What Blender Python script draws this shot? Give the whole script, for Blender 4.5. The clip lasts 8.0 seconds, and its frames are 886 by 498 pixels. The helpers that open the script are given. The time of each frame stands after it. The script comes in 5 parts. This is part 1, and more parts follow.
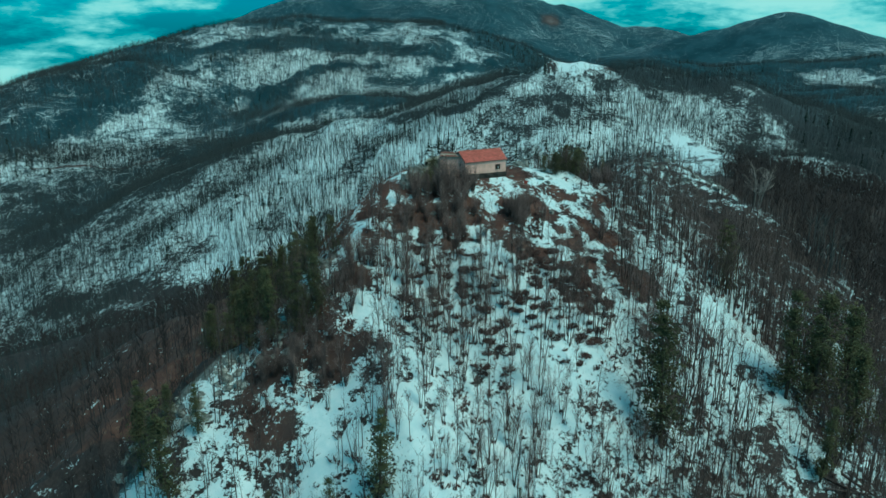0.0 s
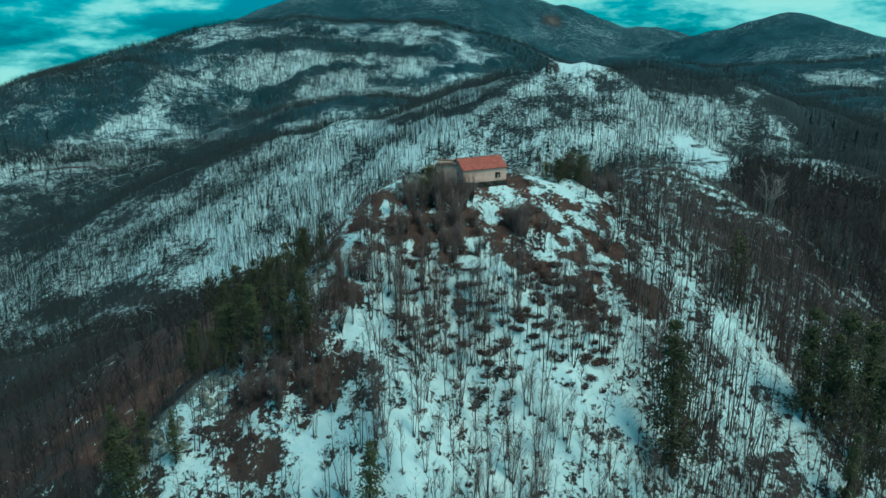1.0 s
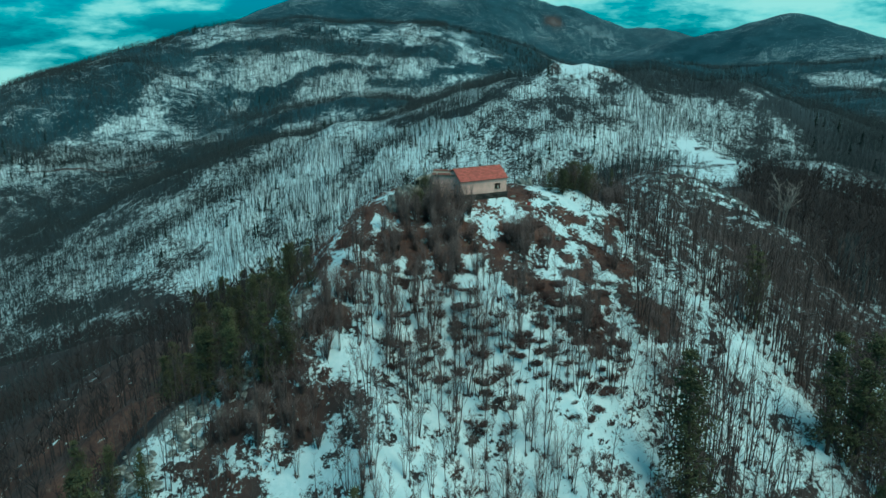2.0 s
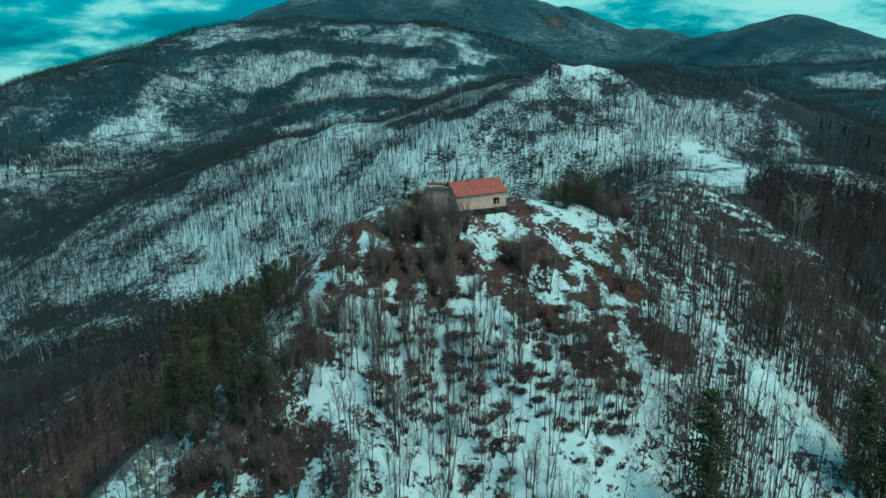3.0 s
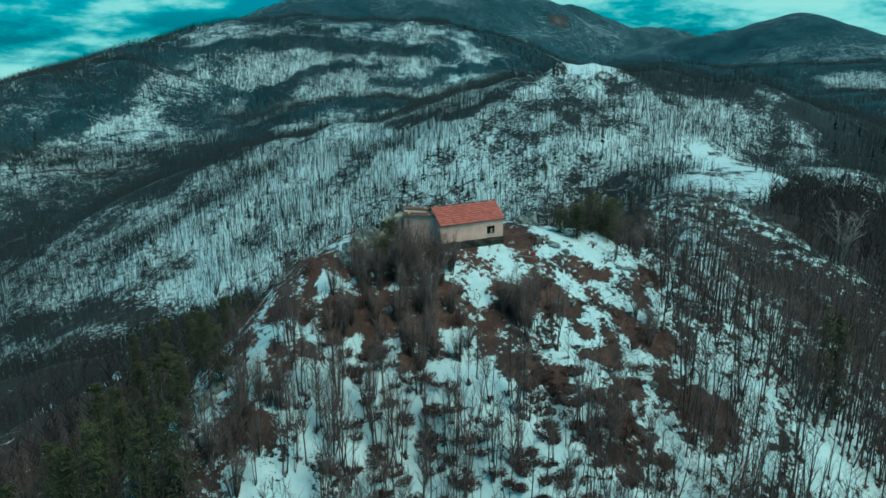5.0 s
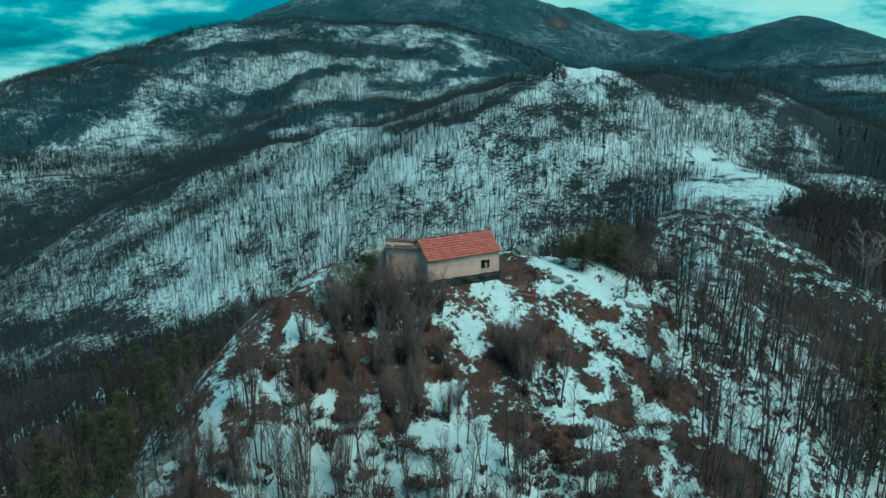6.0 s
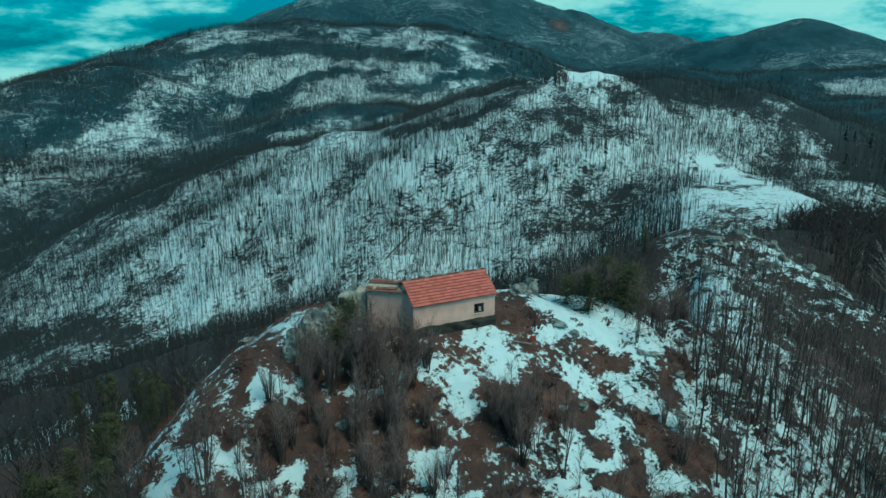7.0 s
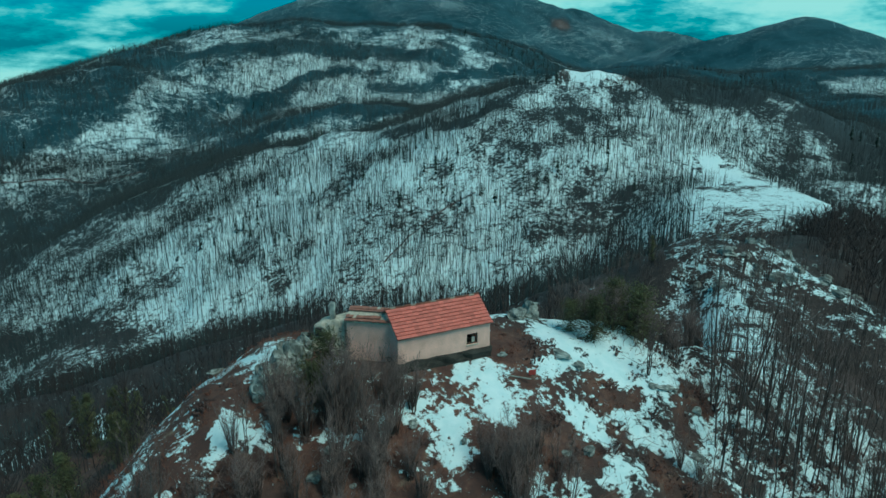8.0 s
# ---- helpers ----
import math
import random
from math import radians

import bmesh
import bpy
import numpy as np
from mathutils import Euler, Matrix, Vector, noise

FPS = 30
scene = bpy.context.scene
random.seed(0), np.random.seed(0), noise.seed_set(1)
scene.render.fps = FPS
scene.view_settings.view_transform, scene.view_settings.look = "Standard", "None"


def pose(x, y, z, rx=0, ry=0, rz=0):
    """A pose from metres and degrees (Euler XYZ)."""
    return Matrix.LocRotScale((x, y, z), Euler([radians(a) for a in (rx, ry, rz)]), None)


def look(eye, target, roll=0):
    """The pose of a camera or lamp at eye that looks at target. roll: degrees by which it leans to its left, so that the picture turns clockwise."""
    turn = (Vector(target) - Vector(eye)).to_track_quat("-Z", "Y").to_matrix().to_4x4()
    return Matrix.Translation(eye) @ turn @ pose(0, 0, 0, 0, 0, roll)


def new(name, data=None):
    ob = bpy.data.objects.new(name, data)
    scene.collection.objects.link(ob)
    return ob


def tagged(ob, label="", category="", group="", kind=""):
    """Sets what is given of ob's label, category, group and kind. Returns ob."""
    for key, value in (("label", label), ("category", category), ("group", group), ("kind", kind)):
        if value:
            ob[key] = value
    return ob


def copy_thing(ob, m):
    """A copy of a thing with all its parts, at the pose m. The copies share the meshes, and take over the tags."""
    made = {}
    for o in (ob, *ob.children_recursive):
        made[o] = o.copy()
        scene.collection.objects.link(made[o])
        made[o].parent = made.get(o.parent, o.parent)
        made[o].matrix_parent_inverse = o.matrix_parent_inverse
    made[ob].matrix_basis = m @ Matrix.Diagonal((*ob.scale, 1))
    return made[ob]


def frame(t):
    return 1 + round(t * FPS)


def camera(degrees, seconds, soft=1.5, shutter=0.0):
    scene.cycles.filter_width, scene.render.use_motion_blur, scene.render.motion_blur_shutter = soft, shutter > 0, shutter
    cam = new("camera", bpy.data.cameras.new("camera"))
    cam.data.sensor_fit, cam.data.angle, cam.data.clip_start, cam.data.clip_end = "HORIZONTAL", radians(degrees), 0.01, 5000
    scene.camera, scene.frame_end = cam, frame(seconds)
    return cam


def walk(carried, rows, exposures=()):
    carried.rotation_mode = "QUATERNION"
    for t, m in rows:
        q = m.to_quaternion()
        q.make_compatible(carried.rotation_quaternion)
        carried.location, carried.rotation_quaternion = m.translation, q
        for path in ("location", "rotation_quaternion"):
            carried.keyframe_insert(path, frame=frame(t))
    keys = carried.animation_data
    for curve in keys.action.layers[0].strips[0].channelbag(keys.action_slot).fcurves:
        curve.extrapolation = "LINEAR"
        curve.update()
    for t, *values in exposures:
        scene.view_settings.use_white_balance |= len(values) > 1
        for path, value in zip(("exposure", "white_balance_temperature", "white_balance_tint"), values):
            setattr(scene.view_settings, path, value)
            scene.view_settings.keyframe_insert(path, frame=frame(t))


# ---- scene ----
cam = camera(61.6, 8.0, soft=1.5)
PATH = [
    (0, (0.418, 0.014, 25.609), (0.409, 1.929, 25.032), -0.1),
    (0.5, (0.739, 3.185, 25.614), (0.728, 5.1, 25.037), -0.1),
    (1, (1.102, 6.63, 25.613), (1.089, 8.545, 25.037), -0.1),
    (1.5, (1.429, 10.441, 25.608), (1.415, 12.357, 25.033), -0.1),
    (3, (2.645, 23.321, 25.74), (2.627, 25.237, 25.167), 0.0),
    (3.5, (3.085, 27.953, 25.461), (3.067, 29.87, 24.889), 0.0),
    (4, (3.575, 32.841, 24.991), (3.555, 34.757, 24.418), 0.0),
    (4.5, (4.124, 37.971, 24.541), (4.102, 39.887, 23.967), 0.1),
    (4.7, (4.383, 40.067, 24.525), (4.357, 41.982, 23.948), 0.1),
    (5.8, (5.571, 51.35, 24.946), (5.548, 53.266, 24.371), 0.1),
    (6, (5.746, 53.295, 25.013), (5.721, 55.212, 24.443), 0.1),
    (6.5, (6.212, 57.876, 25.556), (6.187, 59.794, 24.988), 0.2),
    (7, (6.672, 61.962, 26.071), (6.645, 63.88, 25.505), 0.2),
    (7.5, (7.126, 65.654, 26.233), (7.097, 67.572, 25.667), 0.2),
    (8, (7.543, 69.041, 25.933), (7.512, 70.959, 25.365), 0.1),
]
walk(cam, [(t, look(eye, target, roll)) for t, eye, target, roll in PATH],
     exposures=[(0.0, 0.0, 5350, -33), (8.0, -0.05, 5350, -32)])

# ---- light: a dull winter sky with a soft, veiled sun ----
SUN_ELEVATION, SUN_AZIMUTH = 56.0, 128.0
world = bpy.data.worlds.new("winter_sky")
scene.world = world
world.use_nodes = True
wn, wl = world.node_tree.nodes, world.node_tree.links
wn.clear()
w_out = wn.new("ShaderNodeOutputWorld")
w_bg = wn.new("ShaderNodeBackground")
w_sky = wn.new("ShaderNodeTexSky")
w_sky.sky_type = "NISHITA"
w_sky.sun_disc = False
w_sky.sun_elevation = radians(SUN_ELEVATION)
w_sky.sun_rotation = radians(SUN_AZIMUTH)
w_sky.altitude = 900
w_sky.ozone_density = 3.0
w_geo = wn.new("ShaderNodeTexCoord")
w_map = wn.new("ShaderNodeMapping")
w_map.inputs["Scale"].default_value = (1.0, 1.0, 3.4)
w_noise = wn.new("ShaderNodeTexNoise")
w_noise.inputs["Scale"].default_value = 5.0
w_noise.inputs["Detail"].default_value = 7.0
w_noise.inputs["Roughness"].default_value = 0.6
w_ramp = wn.new("ShaderNodeValToRGB")
w_ramp.color_ramp.elements[0].position = 0.40
w_ramp.color_ramp.elements[1].position = 0.54
w_dim = wn.new("ShaderNodeMix")
w_dim.data_type = "RGBA"
w_dim.blend_type = "MULTIPLY"
w_dim.inputs[0].default_value = 1.0
w_dim.inputs[7].default_value = (0.014, 0.100, 0.104, 1)
w_mix = wn.new("ShaderNodeMix")
w_mix.data_type = "RGBA"
w_mix.inputs[7].default_value = (0.46, 0.78, 0.80, 1)
wl.new(w_geo.outputs["Generated"], w_map.inputs["Vector"])
wl.new(w_map.outputs["Vector"], w_noise.inputs["Vector"])
w_turn = wn.new("ShaderNodeSeparateXYZ")
w_veil = wn.new("ShaderNodeMath")
w_veil.operation = "MULTIPLY_ADD"
w_veil.inputs[1].default_value = 0.055
wl.new(w_geo.outputs["Generated"], w_turn.inputs["Vector"])
wl.new(w_turn.outputs["X"], w_veil.inputs[0])
wl.new(w_noise.outputs["Fac"], w_veil.inputs[2])
wl.new(w_veil.outputs[0], w_ramp.inputs["Fac"])
w_tone = wn.new("ShaderNodeValToRGB")
w_tone.color_ramp.elements[0].color = (0.11, 0.50, 0.57, 1)
w_tone.color_ramp.elements[1].color = (0.47, 0.70, 0.71, 1)
w_tone.color_ramp.elements[0].position = 0.44
w_tone.color_ramp.elements[1].position = 0.60
wl.new(w_veil.outputs[0], w_tone.inputs["Fac"])
wl.new(w_tone.outputs["Color"], w_mix.inputs[7])
wl.new(w_sky.outputs["Color"], w_dim.inputs[6])
wl.new(w_dim.outputs[2], w_mix.inputs[6])
w_sep = wn.new("ShaderNodeSeparateXYZ")
w_low = wn.new("ShaderNodeMapRange")
w_low.interpolation_type = "SMOOTHSTEP"
w_low.inputs["From Min"].default_value = 0.06
w_low.inputs["From Max"].default_value = 0.45
w_low.inputs["To Min"].default_value = 1.0
w_low.inputs["To Max"].default_value = 0.25
w_fac = wn.new("ShaderNodeMath")
w_fac.operation = "MULTIPLY"
wl.new(w_geo.outputs["Generated"], w_sep.inputs["Vector"])
wl.new(w_sep.outputs["Z"], w_low.inputs["Value"])
wl.new(w_low.outputs["Result"], w_fac.inputs[0])
wl.new(w_ramp.outputs["Color"], w_fac.inputs[1])
wl.new(w_fac.outputs[0], w_mix.inputs[0])
w_hue = wn.new("ShaderNodeMix")
w_hue.data_type = "RGBA"
w_hue.inputs[6].default_value = (0.014, 0.100, 0.104, 1)
w_hue.inputs[7].default_value = (0.003, 0.038, 0.062, 1)
wl.new(w_low.outputs["Result"], w_hue.inputs[0])
wl.new(w_hue.outputs[2], w_dim.inputs[7])
wl.new(w_mix.outputs[2], w_bg.inputs["Color"])
w_bg.inputs["Strength"].default_value = 1.02
wl.new(w_bg.outputs["Background"], w_out.inputs["Surface"])

sun = new("sun", bpy.data.lights.new("sun", "SUN"))
sun.data.energy = 2.1
sun.data.angle = radians(28)
sun.data.color = (1.0, 0.85, 0.75)
az, el = radians(SUN_AZIMUTH), radians(SUN_ELEVATION)
sun.matrix_world = look((math.sin(az) * math.cos(el), math.cos(az) * math.cos(el), math.sin(el)), (0, 0, 0))
tagged(sun, "veiled winter sun", "sun", kind="structure")


# ---- materials ----
def material(name, base, rough=0.9, spread=0.25, scale=2.0, second=None, fine=30.0, bump=0.3, bump_scale=25.0, metal=0.0, island=False):
    """A plain surface with stains at a large scale, grain at a small one and a little relief."""
    m = bpy.data.materials.new(name)
    m.use_nodes = True
    n, l = m.node_tree.nodes, m.node_tree.links
    bsdf = n["Principled BSDF"]
    bsdf.inputs["Roughness"].default_value = rough
    bsdf.inputs["Metallic"].default_value = metal
    bsdf.inputs["Specular IOR Level"].default_value = 0.25
    pos = n.new("ShaderNodeTexCoord")
    big = n.new("ShaderNodeTexNoise")
    big.inputs["Scale"].default_value = scale
    big.inputs["Detail"].default_value = 5
    small = n.new("ShaderNodeTexNoise")
    small.inputs["Scale"].default_value = fine
    small.inputs["Detail"].default_value = 3
    ramp = n.new("ShaderNodeValToRGB")
    other = second or tuple(c * (1 - spread) for c in base)
    ramp.color_ramp.elements[0].color = (*other, 1)
    ramp.color_ramp.elements[1].color = (*base, 1)
    ramp.color_ramp.elements[0].position = 0.35
    ramp.color_ramp.elements[1].position = 0.65
    hsv = n.new("ShaderNodeHueSaturation")
    rnd = n.new("ShaderNodeNewGeometry" if island else "ShaderNodeObjectInfo")
    add = n.new("ShaderNodeMath")
    add.operation = "MULTIPLY_ADD"
    add.inputs[1].default_value = 0.5
    mixv = n.new("ShaderNodeMath")
    mixv.operation = "MULTIPLY_ADD"
    mixv.inputs[1].default_value = spread * 1.6
    mixv.inputs[2].default_value = 0.75 - spread * 0.8
    l.new(pos.outputs["Object"], big.inputs["Vector"])
    l.new(pos.outputs["Object"], small.inputs["Vector"])
    l.new(big.outputs["Fac"], ramp.inputs["Fac"])
    l.new(ramp.outputs["Color"], hsv.inputs["Color"])
    l.new(rnd.outputs["Random Per Island" if island else "Random"], mixv.inputs[0])
    l.new(small.outputs["Fac"], add.inputs[0])
    l.new(mixv.outputs[0], add.inputs[2])
    l.new(add.outputs[0], hsv.inputs["Value"])
    l.new(hsv.outputs["Color"], bsdf.inputs["Base Color"])
    if bump:
        b = n.new("ShaderNodeBump")
        b.inputs["Strength"].default_value = bump
        b.inputs["Distance"].default_value = 0.05
        bn = n.new("ShaderNodeTexNoise")
        bn.inputs["Scale"].default_value = bump_scale
        bn.inputs["Detail"].default_value = 4
        l.new(pos.outputs["Object"], bn.inputs["Vector"])
        l.new(bn.outputs["Fac"], b.inputs["Height"])
        l.new(b.outputs["Normal"], bsdf.inputs["Normal"])
    return m


PALE_BARK = material("pale_bark", (0.46, 0.37, 0.34), second=(0.28, 0.22, 0.20), scale=0.8, fine=8, bump=0.2)
BARK = material("beech_bark", (0.120, 0.086, 0.080), second=(0.060, 0.044, 0.042), scale=0.7, fine=8, bump=0.2)
TWIG = material("beech_twigs", (0.215, 0.148, 0.138), second=(0.130, 0.092, 0.088), scale=0.6, fine=6, bump=0)
# bare wood with a little distance haze painted into its colour as blue-grey
HAZY_TWIG = material("hazy_far_bare_wood", (0.044, 0.050, 0.053), second=(0.025, 0.032, 0.035), scale=0.02, fine=0.2, bump=0, island=True)
PINE_BARK = material("pine_bark", (0.085, 0.06, 0.048), scale=1.5, fine=20)
NEEDLE = material("pine_needles", (0.128, 0.116, 0.056), second=(0.070, 0.068, 0.036), scale=0.6, fine=9, bump=0)
DENSE_TWIG = material("dense_bare_wood", (0.043, 0.033, 0.033), second=(0.027, 0.021, 0.022), scale=0.02, fine=0.2, bump=0, island=True)
FAR_NEEDLE = material("far_conifer_needles", (0.030, 0.046, 0.030), second=(0.016, 0.028, 0.022), scale=0.02, fine=0.2, bump=0, island=True)
SHRUB = material("heath_shrub", (0.125, 0.070, 0.064), second=(0.072, 0.044, 0.042), scale=0.8, fine=10, bump=0)
FERN = material("dead_bracken", (0.20, 0.078, 0.054), second=(0.12, 0.050, 0.038), scale=0.9, fine=9, bump=0, island=True)
ROCK = material("limestone", (0.44, 0.42, 0.39), second=(0.12, 0.118, 0.108), scale=1.6, fine=6, bump=0.8, bump_scale=3.5)
RENDER_WALL = material("weathered_render", (0.84, 0.48, 0.40), second=(0.66, 0.37, 0.305), scale=0.9, fine=12, spread=0.12, bump=0.3, bump_scale=9)
FOUNDATION = material("dark_foundation_stone", (0.060, 0.048, 0.042), second=(0.030, 0.025, 0.022), scale=1.4, fine=9, bump=0.8, bump_scale=6)
TILE = material("red_roof_tile", (0.74, 0.20, 0.155), second=(0.55, 0.15, 0.12), scale=1.3, fine=14, spread=0.2, bump=0.25)
OLD_TILE = material("old_roof_tile", (0.40, 0.15, 0.105), second=(0.25, 0.115, 0.09), scale=1.6, fine=14, spread=0.25, bump=0.35)
MORTAR = material("ridge_mortar", (0.60, 0.49, 0.40), second=(0.40, 0.32, 0.26), scale=3, fine=16, bump=0.6)
DARK_WOOD = material("dark_window_wood", (0.05, 0.04, 0.035), scale=3, fine=30)
INSIDE = material("dim_plaster", (0.22, 0.20, 0.18), scale=1, fine=9)
SIGN_RED = material("red_paint", (0.42, 0.07, 0.06), scale=4, fine=30)
PALE_WOOD = material("pale_weathered_wood", (0.42, 0.38, 0.33), second=(0.28, 0.25, 0.22), scale=2, fine=20)
GLASS = bpy.data.materials.new("old_window_glass")
GLASS.use_nodes = True
GLASS.node_tree.nodes["Principled BSDF"].inputs["Transmission Weight"].default_value = 1.0
GLASS.node_tree.nodes["Principled BSDF"].inputs["Roughness"].default_value = 0.05
GLASS.node_tree.nodes["Principled BSDF"].inputs["Base Color"].default_value = (0.7, 0.78, 0.78, 1)


def ground_material():
    """Snow over leaf litter, dead grass and rock. The sheet's masks say how much of each lies where; noise breaks up their edges."""
    m = bpy.data.materials.new("snowy_ground")
    m.use_nodes = True
    n, l = m.node_tree.nodes, m.node_tree.links
    bsdf = n["Principled BSDF"]
    bsdf.inputs["Roughness"].default_value = 0.85
    bsdf.inputs["Specular IOR Level"].default_value = 0.2
    pos = n.new("ShaderNodeNewGeometry")
    mask = n.new("ShaderNodeAttribute")
    mask.attribute_name = "cover"
    sep = n.new("ShaderNodeSeparateColor")
    l.new(mask.outputs["Color"], sep.inputs["Color"])

    def nz(scale, detail=4, rough=0.6):
        t = n.new("ShaderNodeTexNoise")
        t.inputs["Scale"].default_value = scale
        t.inputs["Detail"].default_value = detail
        t.inputs["Roughness"].default_value = rough
        l.new(pos.outputs["Position"], t.inputs["Vector"])
        return t.outputs["Fac"]

    def calc(op, a, b, c=None):
        k = n.new("ShaderNodeMath")
        k.operation = op
        for i, v in enumerate((a, b) if c is None else (a, b, c)):
            if isinstance(v, (int, float)):
                k.inputs[i].default_value = v
            else:
                l.new(v, k.inputs[i])
        return k.outputs[0]

    def step(v, lo, hi):
        r = n.new("ShaderNodeMapRange")
        r.interpolation_type = "SMOOTHSTEP"
        r.inputs["From Min"].default_value = lo
        r.inputs["From Max"].default_value = hi
        l.new(v, r.inputs["Value"])
        return r.outputs["Result"]

    def mixc(f, a, b):
        k = n.new("ShaderNodeMix")
        k.data_type = "RGBA"
        l.new(f, k.inputs[0])
        for i, v in ((6, a), (7, b)):
            if isinstance(v, tuple):
                k.inputs[i].default_value = (*v, 1)
            else:
                l.new(v, k.inputs[i])
        return k.outputs[2]

    fine, mid, wide = nz(1.9, 8, 0.74), nz(0.45, 5, 0.62), nz(0.035, 4, 0.6)
    litter = mixc(step(fine, 0.35, 0.65), (0.036, 0.027, 0.026), (0.072, 0.051, 0.048))
    rust = mixc(step(mid, 0.35, 0.65), (0.095, 0.046, 0.038), (0.165, 0.080, 0.060))
    rust = mixc(step(nz(0.9, 6, 0.7), 0.56, 0.72), rust, (0.24, 0.165, 0.12))
    rust = mixc(step(fine, 0.42, 0.66), rust, (0.070, 0.038, 0.034))
    soil = mixc(sep.outputs["Green"], litter, rust)
    # far woodland floor, its colour pushed to blue-teal to paint in distance haze
    hazy_canopy = mixc(step(nz(0.012, 6, 0.7), 0.35, 0.65), (0.014, 0.042, 0.056), (0.036, 0.078, 0.098))
    soil = mixc(mask.outputs["Alpha"], soil, hazy_canopy)
    stone = mixc(step(fine, 0.3, 0.7), (0.10, 0.10, 0.095), (0.26, 0.25, 0.235))
    soil = mixc(step(calc("ADD", sep.outputs["Blue"], calc("MULTIPLY_ADD", mid, 0.8, -0.4)), 0.4, 0.6), soil, stone)
    snow = mixc(step(nz(0.8, 5), 0.3, 0.7), (0.68, 0.76, 0.78), (0.82, 0.85, 0.86))
    edge = calc("MULTIPLY_ADD", fine, 1.9, -0.95)
    edge = calc("ADD", edge, calc("MULTIPLY_ADD", mid, 1.7, -0.85))
    edge = calc("ADD", edge, calc("MULTIPLY_ADD", wide, 0.5, -0.25))
    edge = calc("ADD", edge, calc("MULTIPLY_ADD", nz(0.11, 4, 0.65), 1.15, -0.575))
    lies = step(calc("ADD", sep.outputs["Red"], edge), 0.44, 0.56)
    l.new(mixc(lies, soil, snow), bsdf.inputs["Base Color"])
    b = n.new("ShaderNodeBump")
    b.inputs["Strength"].default_value = 0.5
    b.inputs["Distance"].default_value = 0.25
    l.new(calc("ADD", fine, calc("MULTIPLY", lies, 0.4)), b.inputs["Height"])
    l.new(b.outputs["Normal"], bsdf.inputs["Normal"])
    return m


GROUND = ground_material()


# ---- the lie of the land ----
def hashed(ix, iy, seed):
    h = (ix.astype(np.int64) * 374761393 + iy.astype(np.int64) * 668265263 + seed * 974711) & 0xFFFFFFFF
    h = ((h ^ (h >> 13)) * 1274126177) & 0xFFFFFFFF
    return ((h ^ (h >> 16)) & 0xFFFF) / 65535.0


def lattice(x, y, seed):
    """Smooth noise from -1 to 1."""
    ix, iy = np.floor(x), np.floor(y)
    fx, fy = x - ix, y - iy
    u, v = fx * fx * fx * (fx * (fx * 6 - 15) + 10), fy * fy * fy * (fy * (fy * 6 - 15) + 10)
    a, b = hashed(ix, iy, seed), hashed(ix + 1, iy, seed)
    c, d = hashed(ix, iy + 1, seed), hashed(ix + 1, iy + 1, seed)
    return ((a * (1 - u) + b * u) * (1 - v) + (c * (1 - u) + d * u) * v) * 2 - 1


def fbm(x, y, size, octaves=4, seed=1):
    total, amp, f = 0.0, 1.0, 1.0 / size
    for i in range(octaves):
        total = total + amp * lattice(x * f + i * 17.3, y * f - i * 9.1, seed + i)
        amp, f = amp * 0.5, f * 2.03
    return total


def crest(x, y, line, left, right, width):
    """The height of a ridge along a crest line, with a slope to either side of it and a rounded top."""
    best = np.full_like(x, -1e9)
    for (ax, ay, az), (bx, by, bz) in zip(line[:-1], line[1:]):
        dx, dy = bx - ax, by - ay
        t = np.clip(((x - ax) * dx + (y - ay) * dy) / (dx * dx + dy * dy), 0, 1)
        ox, oy = x - ax - t * dx, y - ay - t * dy
        d = np.hypot(ox, oy)
        side = (dx * oy - dy * ox) / (np.hypot(dx, dy) * (d + 1e-6))
        slope = right + (left - right) * (0.5 + 0.5 * np.clip(side, -1, 1))
        best = np.maximum(best, az + t * (bz - az) - slope * (np.sqrt(d * d + width * width) - width))
    return best


def blend_max(a, b, k):
    h = np.clip(k - np.abs(a - b), 0, None) / k
    return np.maximum(a, b) + h * h * k * 0.25


HOME = [(-75, 40, -78), (-49, 68, -46), (-40, 83, -33), (-34.5, 92.5, -24), (-29.5, 97, -17), (-14, 103, -5.5), (-11, 109, -2.4), (-8, 118, 1.1), (-5, 123, 1.9), (3, 122.5, 2.0),
        (14, 129, 2.0), (20, 130.5, 1.4), (28, 131, -1.6), (39, 140, -7), (46, 162, -12), (51, 185, -8.5), (75, 199, -17)]
EAST = [(75, 199, -17), (84, 222, -20), (98, 242, -22), (120, 252, -26), (150, 260, -33), (240, 270, -46), (420, 270, -60)]
WEST = [(-16, 134, -12), (-40, 162, -34), (-58, 178, -50), (-80, 200, -74), (-115, 235, -108), (-175, 280, -150), (-280, 340, -190)]
MIDDLE = [(-760, 560, -260), (-398, 640, -172), (-300, 660, -138), (-233, 700, -110), (-154, 720, -75), (-100, 720, -63), (-44, 700, -66), (62, 700, -66),
          (92, 690, -50), (110, 685, -36)]
BROW = [(100, 688, -18), (122, 686, -3), (171, 690, -5), (228, 674, -20), (279, 652, -32), (301, 610, -49), (314, 550, -65), (330, 480, -80)]
WOOD_SPUR = [(10, 262, -52), (-12, 276, -56), (-30, 285, -61), (-55, 290, -70), (-90, 293, -83), (-140, 300, -100), (-230, 320, -130)]
DOME = [(38, 182, -13), (44, 185, -9.4), (49, 187, -7.6), (57, 186.5, -8.8), (61, 179, -10.6), (65, 170, -13.6), (65, 160, -18)]
BENCH = [(158, 330, -62), (165, 420, -60), (188, 520, -60), (275, 510, -66)]
